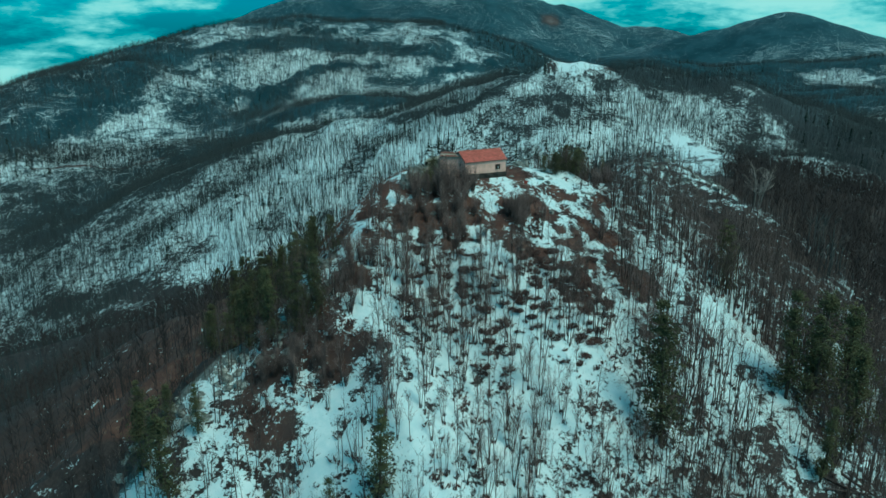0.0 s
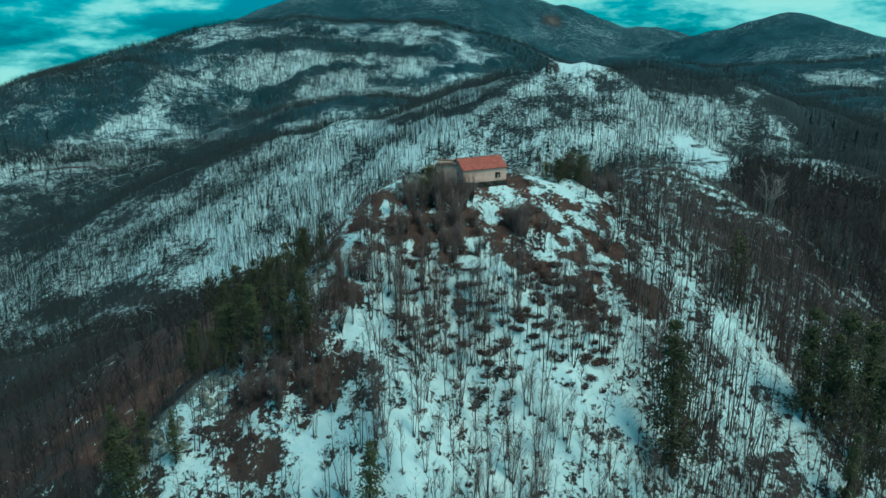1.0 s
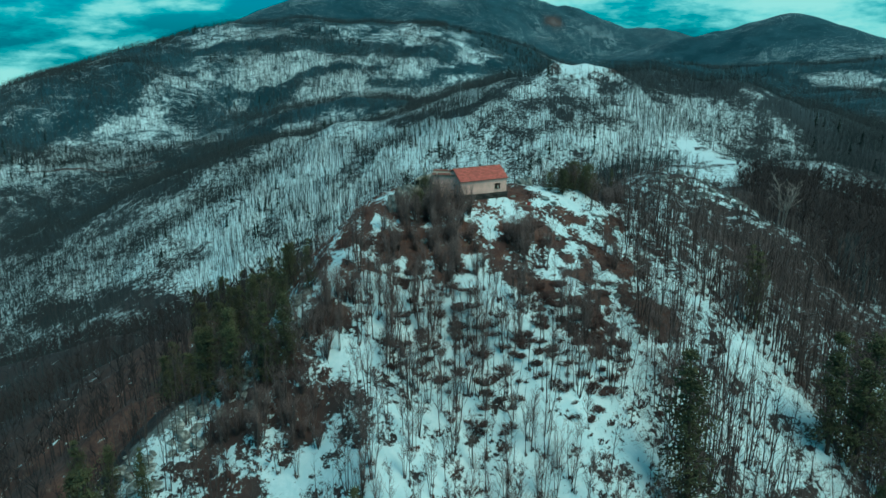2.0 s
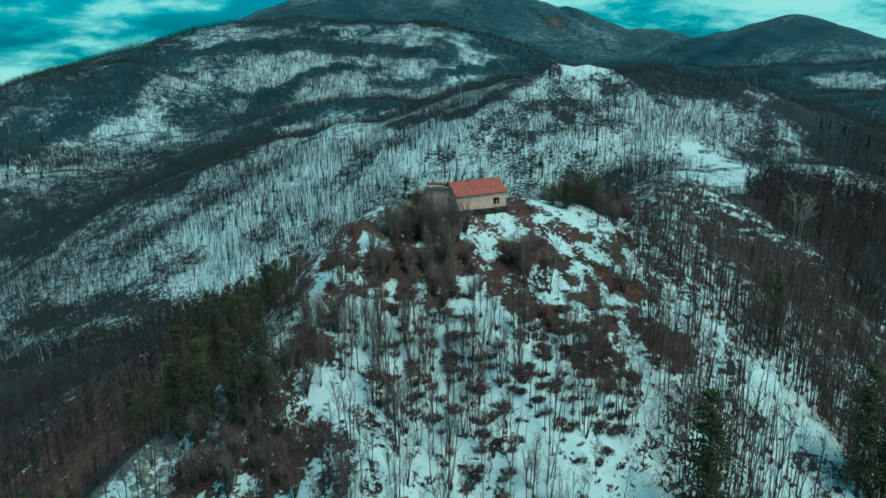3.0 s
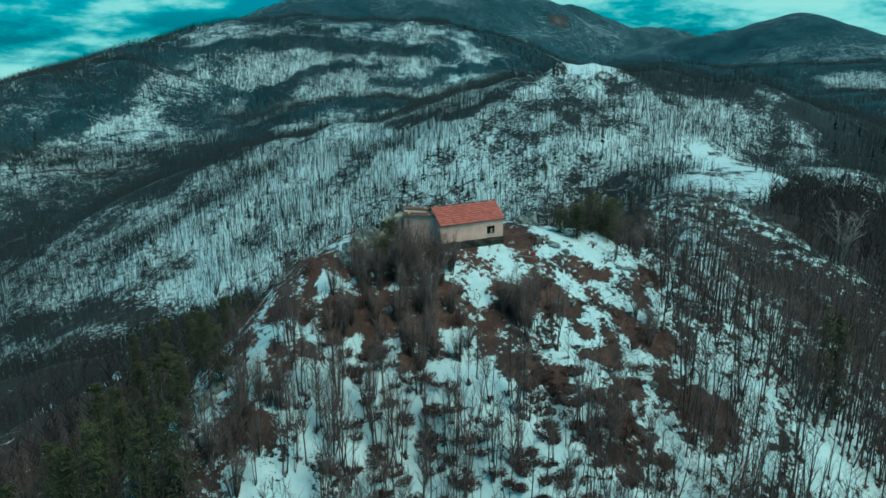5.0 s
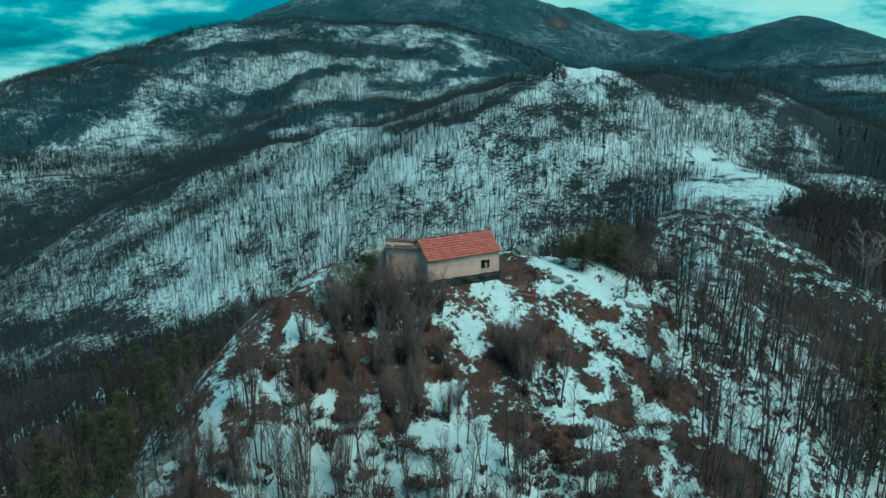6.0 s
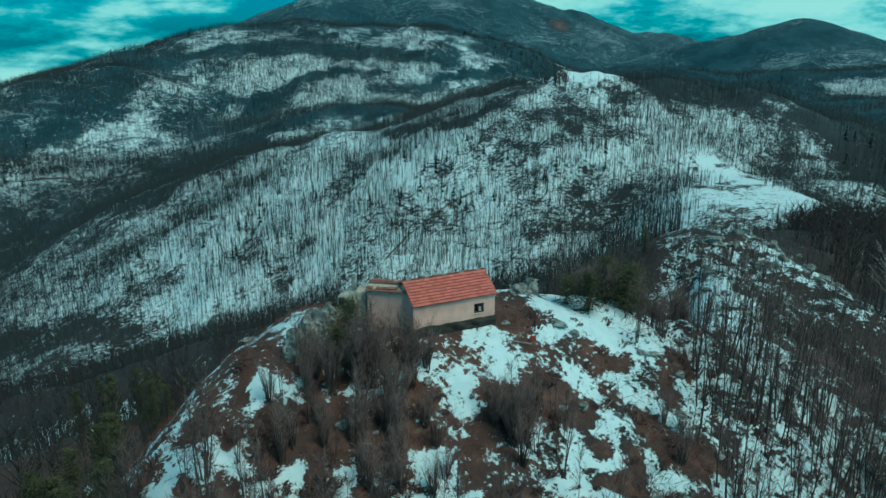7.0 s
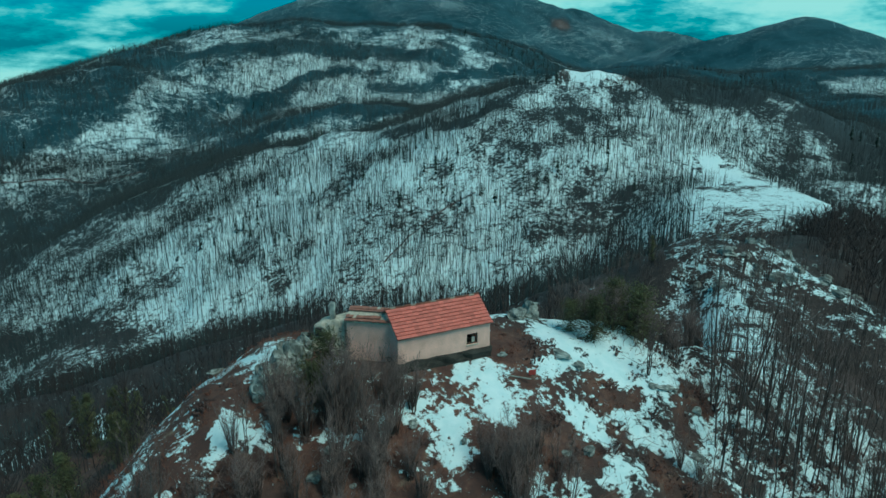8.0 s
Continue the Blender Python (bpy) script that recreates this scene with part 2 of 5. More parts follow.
KNOB = [(97, 684, -1), (118, 682, 1.5), (141, 684, 1)]
SHELF = [(400, 600, -82), (490, 820, -79), (700, 1150, -70)]
SPUR = [(-420, 760, -165), (-250, 900, -104), (-167, 1000, -64), (-90, 1030, -60), (0, 950, -66), (90, 930, -54), (160, 1100, -58)]
GREAT = [(-800, 700, -220), (-620, 860, -145), (-584, 1000, -92), (-555, 1100, -50), (-535, 1250, -22), (-495, 1400, 4), (-418, 1500, 29), (-214, 1600, 36), (-53, 1650, 36),
         (55, 1650, -10), (137, 1600, -32), (215, 1500, -52), (347, 1500, -50), (600, 1520, -48), (864, 1500, -36), (1400, 1450, -40)]
ROUND = [(700, 2650, -60), (790, 2600, -14), (978, 2600, 22), (1144, 2600, 64), (1260, 2600, 16), (1370, 2600, -38), (1490, 2600, -30), (2200, 2600, -60)]
FAR = [(-1120, 3500, -200), (-960, 3500, 20), (-898, 3500, 62), (-771, 3500, 104), (-565, 3500, 181), (-60, 3500, 235), (291, 3500, 170), (420, 3480, 118), (510, 3460, 110), (700, 3450, 20), (880, 3400, 18), (1063, 3400, -20), (1600, 3400, -40)]


def height(x, y):
    x, y = np.asarray(x, float), np.asarray(y, float)
    far = np.clip((np.hypot(x - 5, y - 118) - 60) / 300, 0, 1)
    wob = far * 9 * fbm(x, y, 190, 2, 50)
    wx, wy = x + wob, y - wob * 0.7
    z = -215 - 0.035 * np.abs(x + 200) - 0.03 * np.clip(y - 300, 0, 2000) + far * 18 * fbm(x, y, 260, 3, 3)
    z = blend_max(z, crest(wx, wy, MIDDLE, 0.42, 0.46, 14), 45)
    z = blend_max(z, crest(wx, wy, BROW, 0.34, 0.37, 9), 10)
    z = blend_max(z, crest(wx, wy, BENCH, 0.4, 0.46, 20), 10)
    z = blend_max(z, crest(x, y, KNOB, 0.8, 0.85, 3) + 1.2 * fbm(x, y, 12, 2, 15), 6)
    z = blend_max(z, crest(wx, wy, SHELF, 0.25, 0.25, 200), 14)
    z = blend_max(z, crest(wx, wy, SPUR, 0.34, 0.36, 14), 30)
    z = blend_max(z, crest(wx, wy, GREAT, 0.38, 0.36, 60), 60)
    z = blend_max(z, crest(wx, wy, ROUND, 0.34, 0.34, 50), 40)
    z = blend_max(z, crest(wx, wy, FAR, 0.42, 0.42, 50), 40)
    z = z + far * (6 * fbm(x, y, 140, 3, 7) + 3.5 * fbm(x, y, 42, 2, 9))
    flat = np.exp(-(((x - 165) / 46) ** 2 + ((y - 445) / 85) ** 2) ** 2)
    z = z * (1 - flat) + flat * (-57 - 0.02 * (y - 445))
    home = blend_max(crest(x, y, HOME, 2.0, 0.78, 8.5), crest(x, y, EAST, 0.5, 0.55, 12), 12)
    home = blend_max(home, crest(x, y, WEST, 0.55, 0.62, 10), 4)
    home = blend_max(home, crest(x, y, WOOD_SPUR, 0.45, 0.5, 10), 6)
    home = blend_max(home, crest(x, y, DOME, 0.6, 0.75, 5), 3)
    home = home - 0.11 * np.clip(x - 20, 0, 30) * np.clip((132 - y) / 20, 0, 1) - 0.06 * np.clip(104 - y, 0, 40)
    z = blend_max(z, home, 14)
    near = 1 - np.clip((np.hypot(x - 5, y - 118) - 120) / 150, 0, 1)
    yard = np.clip((np.hypot((x - 5) / 1.4, y - 121.5) - 4) / 7, 0, 1)
    z = z + near * yard * (1.5 * fbm(x, y, 19, 2, 21) + 0.55 * fbm(x, y, 5.2, 2, 25) + 0.18 * fbm(x, y, 1.6, 2, 29))
    return z


def off_line(x, y, line):
    """Metres to the left of a line on the plan (to its right: minus)."""
    best, sign = np.full_like(x, 1e9), np.zeros_like(x)
    for (ax, ay, _), (bx, by, _) in zip(line[:-1], line[1:]):
        dx, dy = bx - ax, by - ay
        t = np.clip(((x - ax) * dx + (y - ay) * dy) / (dx * dx + dy * dy), 0, 1)
        ox, oy = x - ax - t * dx, y - ay - t * dy
        d = np.hypot(ox, oy)
        sign = np.where(d < best, np.where(dx * oy - dy * ox > 0, 1, -1), sign)
        best = np.minimum(best, d)
    return best * sign


def rib_side(x, y):
    """Metres west of the rib and crest of the chapel hill (east of them: minus)."""
    return off_line(x, y, HOME)


# where snow lies round the chapel, and where grass and bracken are bare: x, y and half widths
SNOW_SPOTS = [(-7.8, 113.7, 1.1, 1.8), (-6.8, 120.5, 1.5, 2.5), (-5.9, 113.1, 1.3, 1.2), (-7.8, 111.0, 0.3, 0.7), (-9.2, 108.0, 0.7, 0.7), (-10.6, 109.6, 0.4, 0.5), (-11.1, 107.5, 0.3, 1.2), (-12.4, 107.6, 0.6, 0.5), (-14.7, 110.1, 0.8, 0.7), (-13.2, 104.8, 1.1, 1.8), (-9.8, 105.7, 0.7, 0.6), (-10.1, 104.4, 0.5, 0.4), (-6.7, 104.6, 2.5, 1.3), (-5.3, 107.5, 1.0, 0.6), (-8.1, 103.2, 1.1, 0.7), (-1.3, 106.5, 1.3, 1.3), (-0.9, 109.1, 0.8, 0.4), (0.6, 113.9, 0.6, 0.4), (3.0, 110.8, 0.5, 0.4), (5.4, 110.0, 1.7, 1.4), (4.5, 105.8, 1.7, 1.4), (7.3, 106.5, 1.6, 1.7)]
EAST_SPOTS = [(5.1, 116.7, 1.1, 0.4), (7.6, 114.7, 1.3, 1.4), (5.6, 113.6, 0.9, 0.3), (6.7, 112.4, 0.6, 0.3), (10.6, 117.6, 1.3, 2.1), (20.4, 121.5, 3.2, 1.5), (23.9, 122.3, 1.6, 1.3), (22.7, 119.8, 1.5, 1.4), (18.7, 117.2, 0.7, 1.3), (20.5, 116.5, 1.6, 1.5), (19.1, 113.8, 1.3, 0.9), (27.2, 121.6, 1.0, 1.4), (29.7, 124.3, 0.7, 1.4), (14.6, 112.4, 2.2, 1.2), (16.8, 112.2, 1.6, 1.0), (17.7, 110.2, 1.8, 0.8), (18.6, 109.0, 1.0, 0.9), (15.4, 127.4, 1.8, 1.5), (16.4, 125.8, 1.0, 1.0), (20.1, 126.9, 0.8, 1.5), (13.9, 122.7, 0.4, 1.3), (18.4, 124.4, 2.4, 1.2), (21.6, 125.3, 1.3, 0.9), (8.7, 120.4, 1.7, 0.7)]
SLOPE_SNOW = [(3.8, 95.3, 3.0, 3.1), (-4.7, 89.2, 2.4, 1.8), (-12.9, 85.7, 2.6, 2.1), (46.2, 109.2, 5.4, 7.1), (40.7, 99.9, 4.6, 5.1), (50.4, 117.7, 3.6, 4.2), (6.2, 95.4, 4.2, 3.0),
              (-8.5, 94.8, 3.4, 2.5), (11.5, 91.0, 5.6, 2.7)]
GRASS_SPOTS = [(18.8, 122.0, 1.6, 1.6), (16.2, 116.7, 1.8, 1.3), (14.5, 115.9, 1.5, 1.7), (18.3, 113.9, 0.8, 0.6), (21.6, 122.2, 0.8, 1.0), (20.1, 119.5, 0.7, 0.8), (21.2, 113.7, 0.7, 0.9), (22.9, 117.2, 1.0, 1.8), (25.7, 122.1, 0.7, 1.8), (27.6, 124.6, 1.4, 1.5), (18.3, 111.5, 0.8, 0.3), (20.6, 111.7, 1.3, 0.9), (14.8, 108.1, 1.0, 1.1), (18.4, 107.9, 0.9, 0.5), (11.5, 107.3, 1.9, 1.1), (11.1, 114.3, 1.4, 1.9), (11.9, 124.4, 1.4, 1.9), (26.1, 115.6, 2.4, 1.5), (22.4, 109.6, 1.6, 0.8)]
BRACKEN_SPOTS = [(-6.5, 109.9, 1.2, 1.9), (-2.8, 111.2, 1.9, 2.2), (-9.4, 112.7, 0.5, 1.7), (-8.4, 105.5, 0.8, 0.5), (-2.9, 108.4, 0.8, 0.5), (1.5, 111.1, 1.1, 2.2), (0.5, 107.6, 0.5, 0.9), (4.3, 111.6, 0.9, 0.6), (3.8, 114.1, 0.9, 1.0), (8.4, 109.5, 0.5, 1.2), (-11.7, 105.2, 0.6, 1.1), (1.3, 107.5, 1.0, 0.6)]
WIDE_SNOW = [(167, 437, 24, 17), (-112, 262, 26, 9)]
RAGGED_SNOW = [(172, 515, 20, 36), (150, 482, 22, 18)]
FAR_SNOW = [(220, 648, 17, 25), (958, 2299, 78, 74), (720, 1380, 34, 46), (335, 638, 14, 25), (262, 575, 14, 25), (240, 638, 14, 25)]
CAP = [(119, 680, 29, 16)]
FLANK_SNOW = [(-16.5, 101.5, 1.5, 1.0), (-22, 98.8, 1.6, 1.0), (-28, 95, 1.8, 1.2), (-28.5, 92.5, 2.6, 2.0), (-33, 91, 1.5, 1.5), (-30, 90, 1.4, 1.2), (-23.5, 88.2, 1.2, 0.8)]
GLADES = [(165, 434, 34, 42), (172, 512, 19, 36), (119, 677, 23, 11)]
RIB_SCRUB = [(-19, 92.5, 6, 4.5), (-14, 91, 3.5, 3), (-25, 88, 4, 3), (-19, 96, 6, 4), (-13, 99.5, 4, 2.5), (-26, 91, 4, 3), (-23, 84, 4, 2.5), (30, 110, 4, 3), (21, 104, 3.5, 2.5)]
QUARRY = [(427, 3186, 36, 55)]
# the wooded crests and hollows of the far land, bare of snow: x, y and half width along each
CREST_WOOD = [(-405, 713, 29), (-334, 736, 31), (-291, 787, 34), (-269, 826, 37), (-247, 891, 37), (-223, 958, 34), (-189, 997, 31), (-147, 1013, 28), (-106, 1000, 28), (-69, 1000, 28)]
SADDLE_WOOD = [(-40, 675, 16), (-7, 664, 17), (18, 630, 13), (41, 637, 13), (66, 655, 15), (88, 674, 13)]
UPPER_WOOD = [(-288, 1031, 27), (-285, 1152, 27), (-261, 1216, 18), (-232, 1279, 16), (-196, 1320, 14), (-154, 1333, 13), (-111, 1332, 12)]
BACK_WOOD = [(-105, 1261, 20), (-66, 1307, 17), (-13, 1343, 18), (61, 1380, 21), (143, 1449, 35), (215, 1560, 42)]
WEST_WOOD = [(-505, 898, 30), (-482, 930, 26), (-469, 981, 30), (-481, 1069, 39), (-484, 1160, 34), (-472, 1258, 26), (-420, 1329, 23)]
SUMMIT_WOOD = [(-437, 1316, 22), (-375, 1352, 24), (-294, 1383, 30), (-208, 1407, 34), (-121, 1440, 36), (-18, 1430, 34)]
VALLEY_WOOD = [(-272, 487, 21), (-236, 472, 23), (-204, 463, 20), (-173, 450, 16)]
BROW_WOOD = [(140, 684, 14), (178, 676, 22), (217, 668, 28), (242, 645, 22), (281, 626, 26), (330, 640, 40), (420, 760, 60)]
EAST_WOOD = [(322, 1477, 60), (461, 1463, 60), (589, 1463, 56), (601, 1283, 100), (529, 1001, 99)]
FAR_WOODS = (CREST_WOOD, SADDLE_WOOD, UPPER_WOOD, BACK_WOOD, WEST_WOOD, SUMMIT_WOOD, VALLEY_WOOD, BROW_WOOD, EAST_WOOD)
FAR_DARK = [(-352, 1073, 30, 62), (-341, 1197, 30, 40), (-400, 1112, 21, 17), (-70, 604, 15, 28), (-78, 575, 11, 20), (-84, 509, 8, 12), (-122, 514, 13, 14), (-91, 465, 8, 9), (30, 587, 7, 9),
            (46, 566, 11, 7), (69, 560, 8, 10), (87, 603, 7, 30), (134, 640, 8, 30), (95, 526, 13, 7), (109, 503, 15, 13), (65, 475, 17, 9), (85, 496, 10, 10)]
FAR_WHITE = [(-159, 1258, 62, 22), (22, 672, 30, 17), (-62, 1545, 46, 26), (-324, 1219, 22, 32), (235, 492, 8, 5), (-269, 523, 30, 15), (-315, 577, 14, 16), (253, 644, 16, 10), (705, 1395, 40, 52), (1033, 2276, 200, 28)]


def wooded(x, y):
    """1 along the wooded crests of the far land, fading out over ragged edges."""
    ox, oy = 13 * fbm(x, y, 60, 4, 111), 13 * fbm(x, y, 60, 4, 115)
    px, py = x + ox, y + oy
    best = np.full_like(x, 9.0)
    for line in FAR_WOODS:
        for (ax, ay, aw), (bx, by, bw) in zip(line[:-1], line[1:]):
            dx, dy = bx - ax, by - ay
            t = np.clip(((px - ax) * dx + (py - ay) * dy) / (dx * dx + dy * dy), 0, 1)
            best = np.minimum(best, np.hypot(px - ax - t * dx, py - ay - t * dy) / (aw + t * (bw - aw)))
    return np.exp(-best ** 4)


def spots(x, y, places, ragged=0.9, grain=2.6):
    """1 within some patches of the plan, fading out over ragged edges."""
    wx, wy = x + ragged * fbm(x, y, grain, 3, 81), y + ragged * fbm(x, y, grain, 3, 85)
    g = np.zeros_like(x)
    for cx, cy, rx, ry in places:
        g = np.maximum(g, np.exp(-(((wx - cx) / rx) ** 2 + ((wy - cy) / ry) ** 2) ** 2 * 0.6))
    return g


def cover(x, y, z):
    """How far snow, dead grass and bare rock cover the ground, and how far haze tints it, each from 0 to 1."""
    e = 1.5
    steep = np.hypot(height(x + e, y) - z, height(x, y + e) - z) / e
    r = np.hypot((x - 3) / 1.25, y - 119)
    top = 1 - np.clip((r - 9) / 4, 0, 1)
    near = 1 - np.clip((np.hypot(x - 5, y - 105) - 70) / 60, 0, 1)
    side = rib_side(x, y)
    far_off = np.clip((y - 780) / 200, 0, 1)
    mid = np.clip(0.71 - 0.18 * far_off - 0.23 * np.clip((-120 - x) / 130, 0, 1) * (1 - far_off) + (0.10 + 0.04 * far_off) * fbm(x, y, 130, 3, 61) - 0.12 * far_off * np.clip((x + 200) / 200, 0, 1) - 0.12 * np.clip((-105 - z) / 45, 0, 1) * (1 - far_off) + (0.17 + 0.06 * far_off) * fbm(x, y, 24, 3, 62), 0, 1)
    # snow has gone from the crests of the ridges
    mid = mid - 0.32 * np.exp(-((off_line(x, y, MIDDLE) - 8) / 22) ** 2) * np.clip((60 - x) / 60, 0, 1) - 0.20 * np.exp(-(off_line(x, y, SPUR) / 20) ** 2)
    mid = mid - 0.34 * np.exp(-(off_line(x, y, GREAT) / 60) ** 2) - 0.14 * np.exp(-(off_line(x, y, GREAT) / 190) ** 2) * np.clip((x + 460) / 120, 0, 1)
    brow = off_line(x, y, BROW)
    mid = mid - 0.38 * np.exp(-(np.where(brow > 0, np.clip(brow - 60, 0, 1e3), np.minimum(brow + 10 + 14 * np.clip((x - 140) / 40, 0, 1), 0)) / 24) ** 2)
    mid = mid - 0.12 * np.clip((x - 140) / 30, 0, 1) * np.clip((y - 500) / 40, 0, 1) * (1 - far_off) - 0.24 * np.clip((x - 185) / 45, 0, 1) * np.clip((y - 330) / 60, 0, 1) * (1 - far_off)
    mid = mid - 0.30 * np.exp(-(((x - 95) / 60) ** 2 + ((y - 390) / 70) ** 2)) - 0.26 * np.exp(-(((x - 106) / 30) ** 2 + ((y - 500) / 38) ** 2))
    # dark scrub breaks the snow below the knob
    face = np.exp(-(((x - 125) / 75) ** 2 + ((y - 600) / 80) ** 2))
    mid = mid + face * (-0.05 + 0.38 * fbm(x, y * 0.5, 17, 3, 67))
    hill = 0.72 + 0.10 * np.clip((y - 96) / 5, 0, 1) * np.clip((112 - y) / 4, 0, 1) - np.clip(steep - 1.0, 0, 1) * 0.55 + 0.10 * fbm(x, y, 9, 2, 63)
    snow = mid * (1 - near) + hill * near
    snow = snow * (1 - top) + top * (0.38 + 0.18 * fbm(x, y, 3.2, 3, 77) + 0.12 * np.clip((x - 14) / 5, 0, 1))
    # snow lies only in flecks and streaks on the steep west side and about the lower rib
    lee = np.clip((side - 0.5) / 3, 0, 1) * (y > 99) * near * np.clip((22 - x) / 8, 0, 1)
    snow = snow * (1 - lee) + lee * (0.33 + 0.24 * fbm(x, y, 2.4, 3, 79))
    flank = np.clip((-6.5 - x) / 2.5, 0, 1) * np.clip((x + 24) / 3, 0, 1) * np.clip((y - 101) / 2, 0, 1) * near
    snow = snow * (1 - flank) + flank * (0.36 + 0.22 * fbm(x, y, 2.4, 3, 79))
    rib = np.clip((-16 - x) / 6, 0, 1) * near
    snow = snow - 0.04 * rib - 0.20 * np.clip((x - 20) / 12, 0, 1) * near
    # the wooded west flank and the east spur are bare of snow
    west = np.clip((side + 2.0) / 4, 0, 1) * np.where(y > 100, np.clip((side - 7.0) / 4, 0, 1), 1) * np.clip((400 - y) / 60, 0, 1)
    west = west * np.clip((z + 175) / 25, 0, 1)
    spur = off_line(x, y, WOOD_SPUR)
    west = np.where(y > 200, np.maximum(west * np.clip((spur + 60) / 20, 0, 1), np.exp(-(np.clip(np.abs(spur + 8) - 22, 0, 1e3) / 12) ** 2) * (x < 40)), west)
    east = np.clip((x - 60) / 12, 0, 1) * np.clip((y - 158) / 24, 0, 1) * np.clip((405 - y) / 30, 0, 1)
    east = np.maximum(east, 0.9 * np.clip((x - 78) / 14, 0, 1) * np.clip((405 - y) / 30, 0, 1))
    east = np.maximum(east, 0.5 * np.clip((x - 46) / 10, 0, 1) * np.clip((y - 122) / 16, 0, 1) * np.clip((182 - y) / 8, 0, 1))
    snow = snow * (1 - np.maximum(0.92 * west, 0.9 * east))
    second = np.exp(-(((x - 50) / 14) ** 2 + ((y - 186) / 11) ** 2) ** 2)
    snow = snow * (1 - 0.25 * second)
    rock = np.clip((steep - 1.3) / 0.6, 0, 1) * (0.4 + 0.6 * near)
    rock = np.maximum(rock, np.exp(-((side + 0.5) / 3.0) ** 2) * (y < 101) * 0.75)
    rock = np.maximum(rock, second * (0.25 + 0.3 * fbm(x, y, 6, 2, 64)))
    bracken = np.maximum(spots(x, y, GRASS_SPOTS, 0.5), spots(x, y, BRACKEN_SPOTS, 0.5))
    bare = np.maximum(bracken, 0.9 * spots(x, y, RIB_SCRUB, 2.0))
    rusty = np.maximum(bracken, 0.5 * spots(x, y, RIB_SCRUB, 2.0))
    scar = spots(x, y, QUARRY, 8.0)
    rock = np.maximum(rock, 0.5 * scar)
    grass = np.maximum(np.maximum(np.maximum(top, rusty), 0.85 * np.maximum(lee, flank)), scar)
    snow = snow * (1 - 0.8 * bare)
    white = np.maximum(np.maximum(spots(x, y, SNOW_SPOTS, 0.6), spots(x, y, EAST_SPOTS, 0.6)), np.maximum(np.maximum(spots(x, y, SLOPE_SNOW), spots(x, y, FLANK_SNOW)), np.clip(1.6 * spots(x, y, WIDE_SNOW, 5.0), 0, 1)))
    snow = snow * (1 - white) + white * 0.78
    snow = snow * (1 - 0.82 * bracken)
    snow = snow + np.clip(1.5 * spots(x, y, RAGGED_SNOW, 6.0), 0, 1) * (0.06 + 0.34 * fbm(x, y, 9, 3, 69))
    snow = snow + 0.34 * spots(x, y, FAR_SNOW, 14.0)
    cap = np.clip(1.7 * spots(x, y, CAP, 8.0), 0, 1)
    snow = snow * (1 - cap) + cap * (0.80 + 0.22 * fbm(x, y, 8, 2, 71))
    wild = np.clip((y - 1900) / 500, 0, 1)
    # painted haze: the blue tint of the ground grows with distance
    haze = np.clip((y - 380) / 600, 0, 1) * (1 - scar) * (1 - cap)
    snow = snow * (1 - np.clip(0.80 + 0.30 * fbm(x, y, 22, 3, 125), 0, 0.95) * wooded(x, y)) * (1 - 0.5 * spots(x, y, FAR_DARK, 7.0, 16) * (y > 400))
    white = spots(x, y, FAR_WHITE, 10.0, 24) * (y > 400)
    snow = snow * (1 - white) + white * 0.58
    snow = snow * (1 - wild) + wild * (0.10 + 0.15 * fbm(x, y, 200, 3, 65) + 0.05 * np.clip((y - 2900) / 200, 0, 1))
    snow = snow * (1 - scar)
    return np.stack([np.clip(snow, 0, 1.1), np.clip(grass, 0, 1), np.clip(rock, 0, 1), haze], -1)


def axis(stops):
    """Grid lines between stops (place, spacing there), the spacing changing evenly from one to the next."""
    out = [stops[0][0]]
    for (a, sa), (b, sb) in zip(stops[:-1], stops[1:]):
        n = max(2, int(round((b - a) / ((sb - sa) / math.log(sb / sa) if abs(sa - sb) > 1e-6 else sa))))
        u = np.arange(1, n + 1) / n
        out += list(a + (b - a) * (u if abs(sa - sb) < 1e-6 else ((sb / sa) ** u - 1) / (sb / sa - 1)))
    return np.array(out)


def raw_mesh(name, verts, faces, mats, index=None, smooth=True):
    """A mesh from arrays: corners (n, 3) and triangles or quads (m, 3 or 4)."""
    me = bpy.data.meshes.new(name)
    verts, faces = np.asarray(verts, np.float32), np.asarray(faces, np.int32)
    k = faces.shape[1]
    me.vertices.add(len(verts))
    me.vertices.foreach_set("co", verts.ravel())
    me.loops.add(faces.size)
    me.loops.foreach_set("vertex_index", faces.ravel())
    me.polygons.add(len(faces))
    me.polygons.foreach_set("loop_start", np.arange(0, faces.size, k, dtype=np.int32))
    me.polygons.foreach_set("use_smooth", np.full(len(faces), smooth))
    for m in mats:
        me.materials.append(m)
    if index is not None:
        me.polygons.foreach_set("material_index", np.asarray(index, np.int32))
    me.update(calc_edges=True)
    me.validate()
    return me


gx = axis([(-4600, 200), (-900, 20), (-320, 9), (-60, 0.85), (62, 0.85), (260, 7), (700, 14), (1500, 45), (4600, 200)])
gy = axis([(-900, 80), (20, 4), (72, 0.7), (140, 0.7), (215, 2), (420, 7), (1700, 14), (2500, 45), (4850, 70)])
GX, GY = np.meshgrid(gx, gy)
GZ = height(GX, GY)
cols, rows_n = len(gx), len(gy)
at = np.arange(cols * rows_n).reshape(rows_n, cols)
quads = np.stack([at[:-1, :-1], at[:-1, 1:], at[1:, 1:], at[1:, :-1]], -1).reshape(-1, 4)
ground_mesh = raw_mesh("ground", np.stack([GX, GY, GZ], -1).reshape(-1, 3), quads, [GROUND])
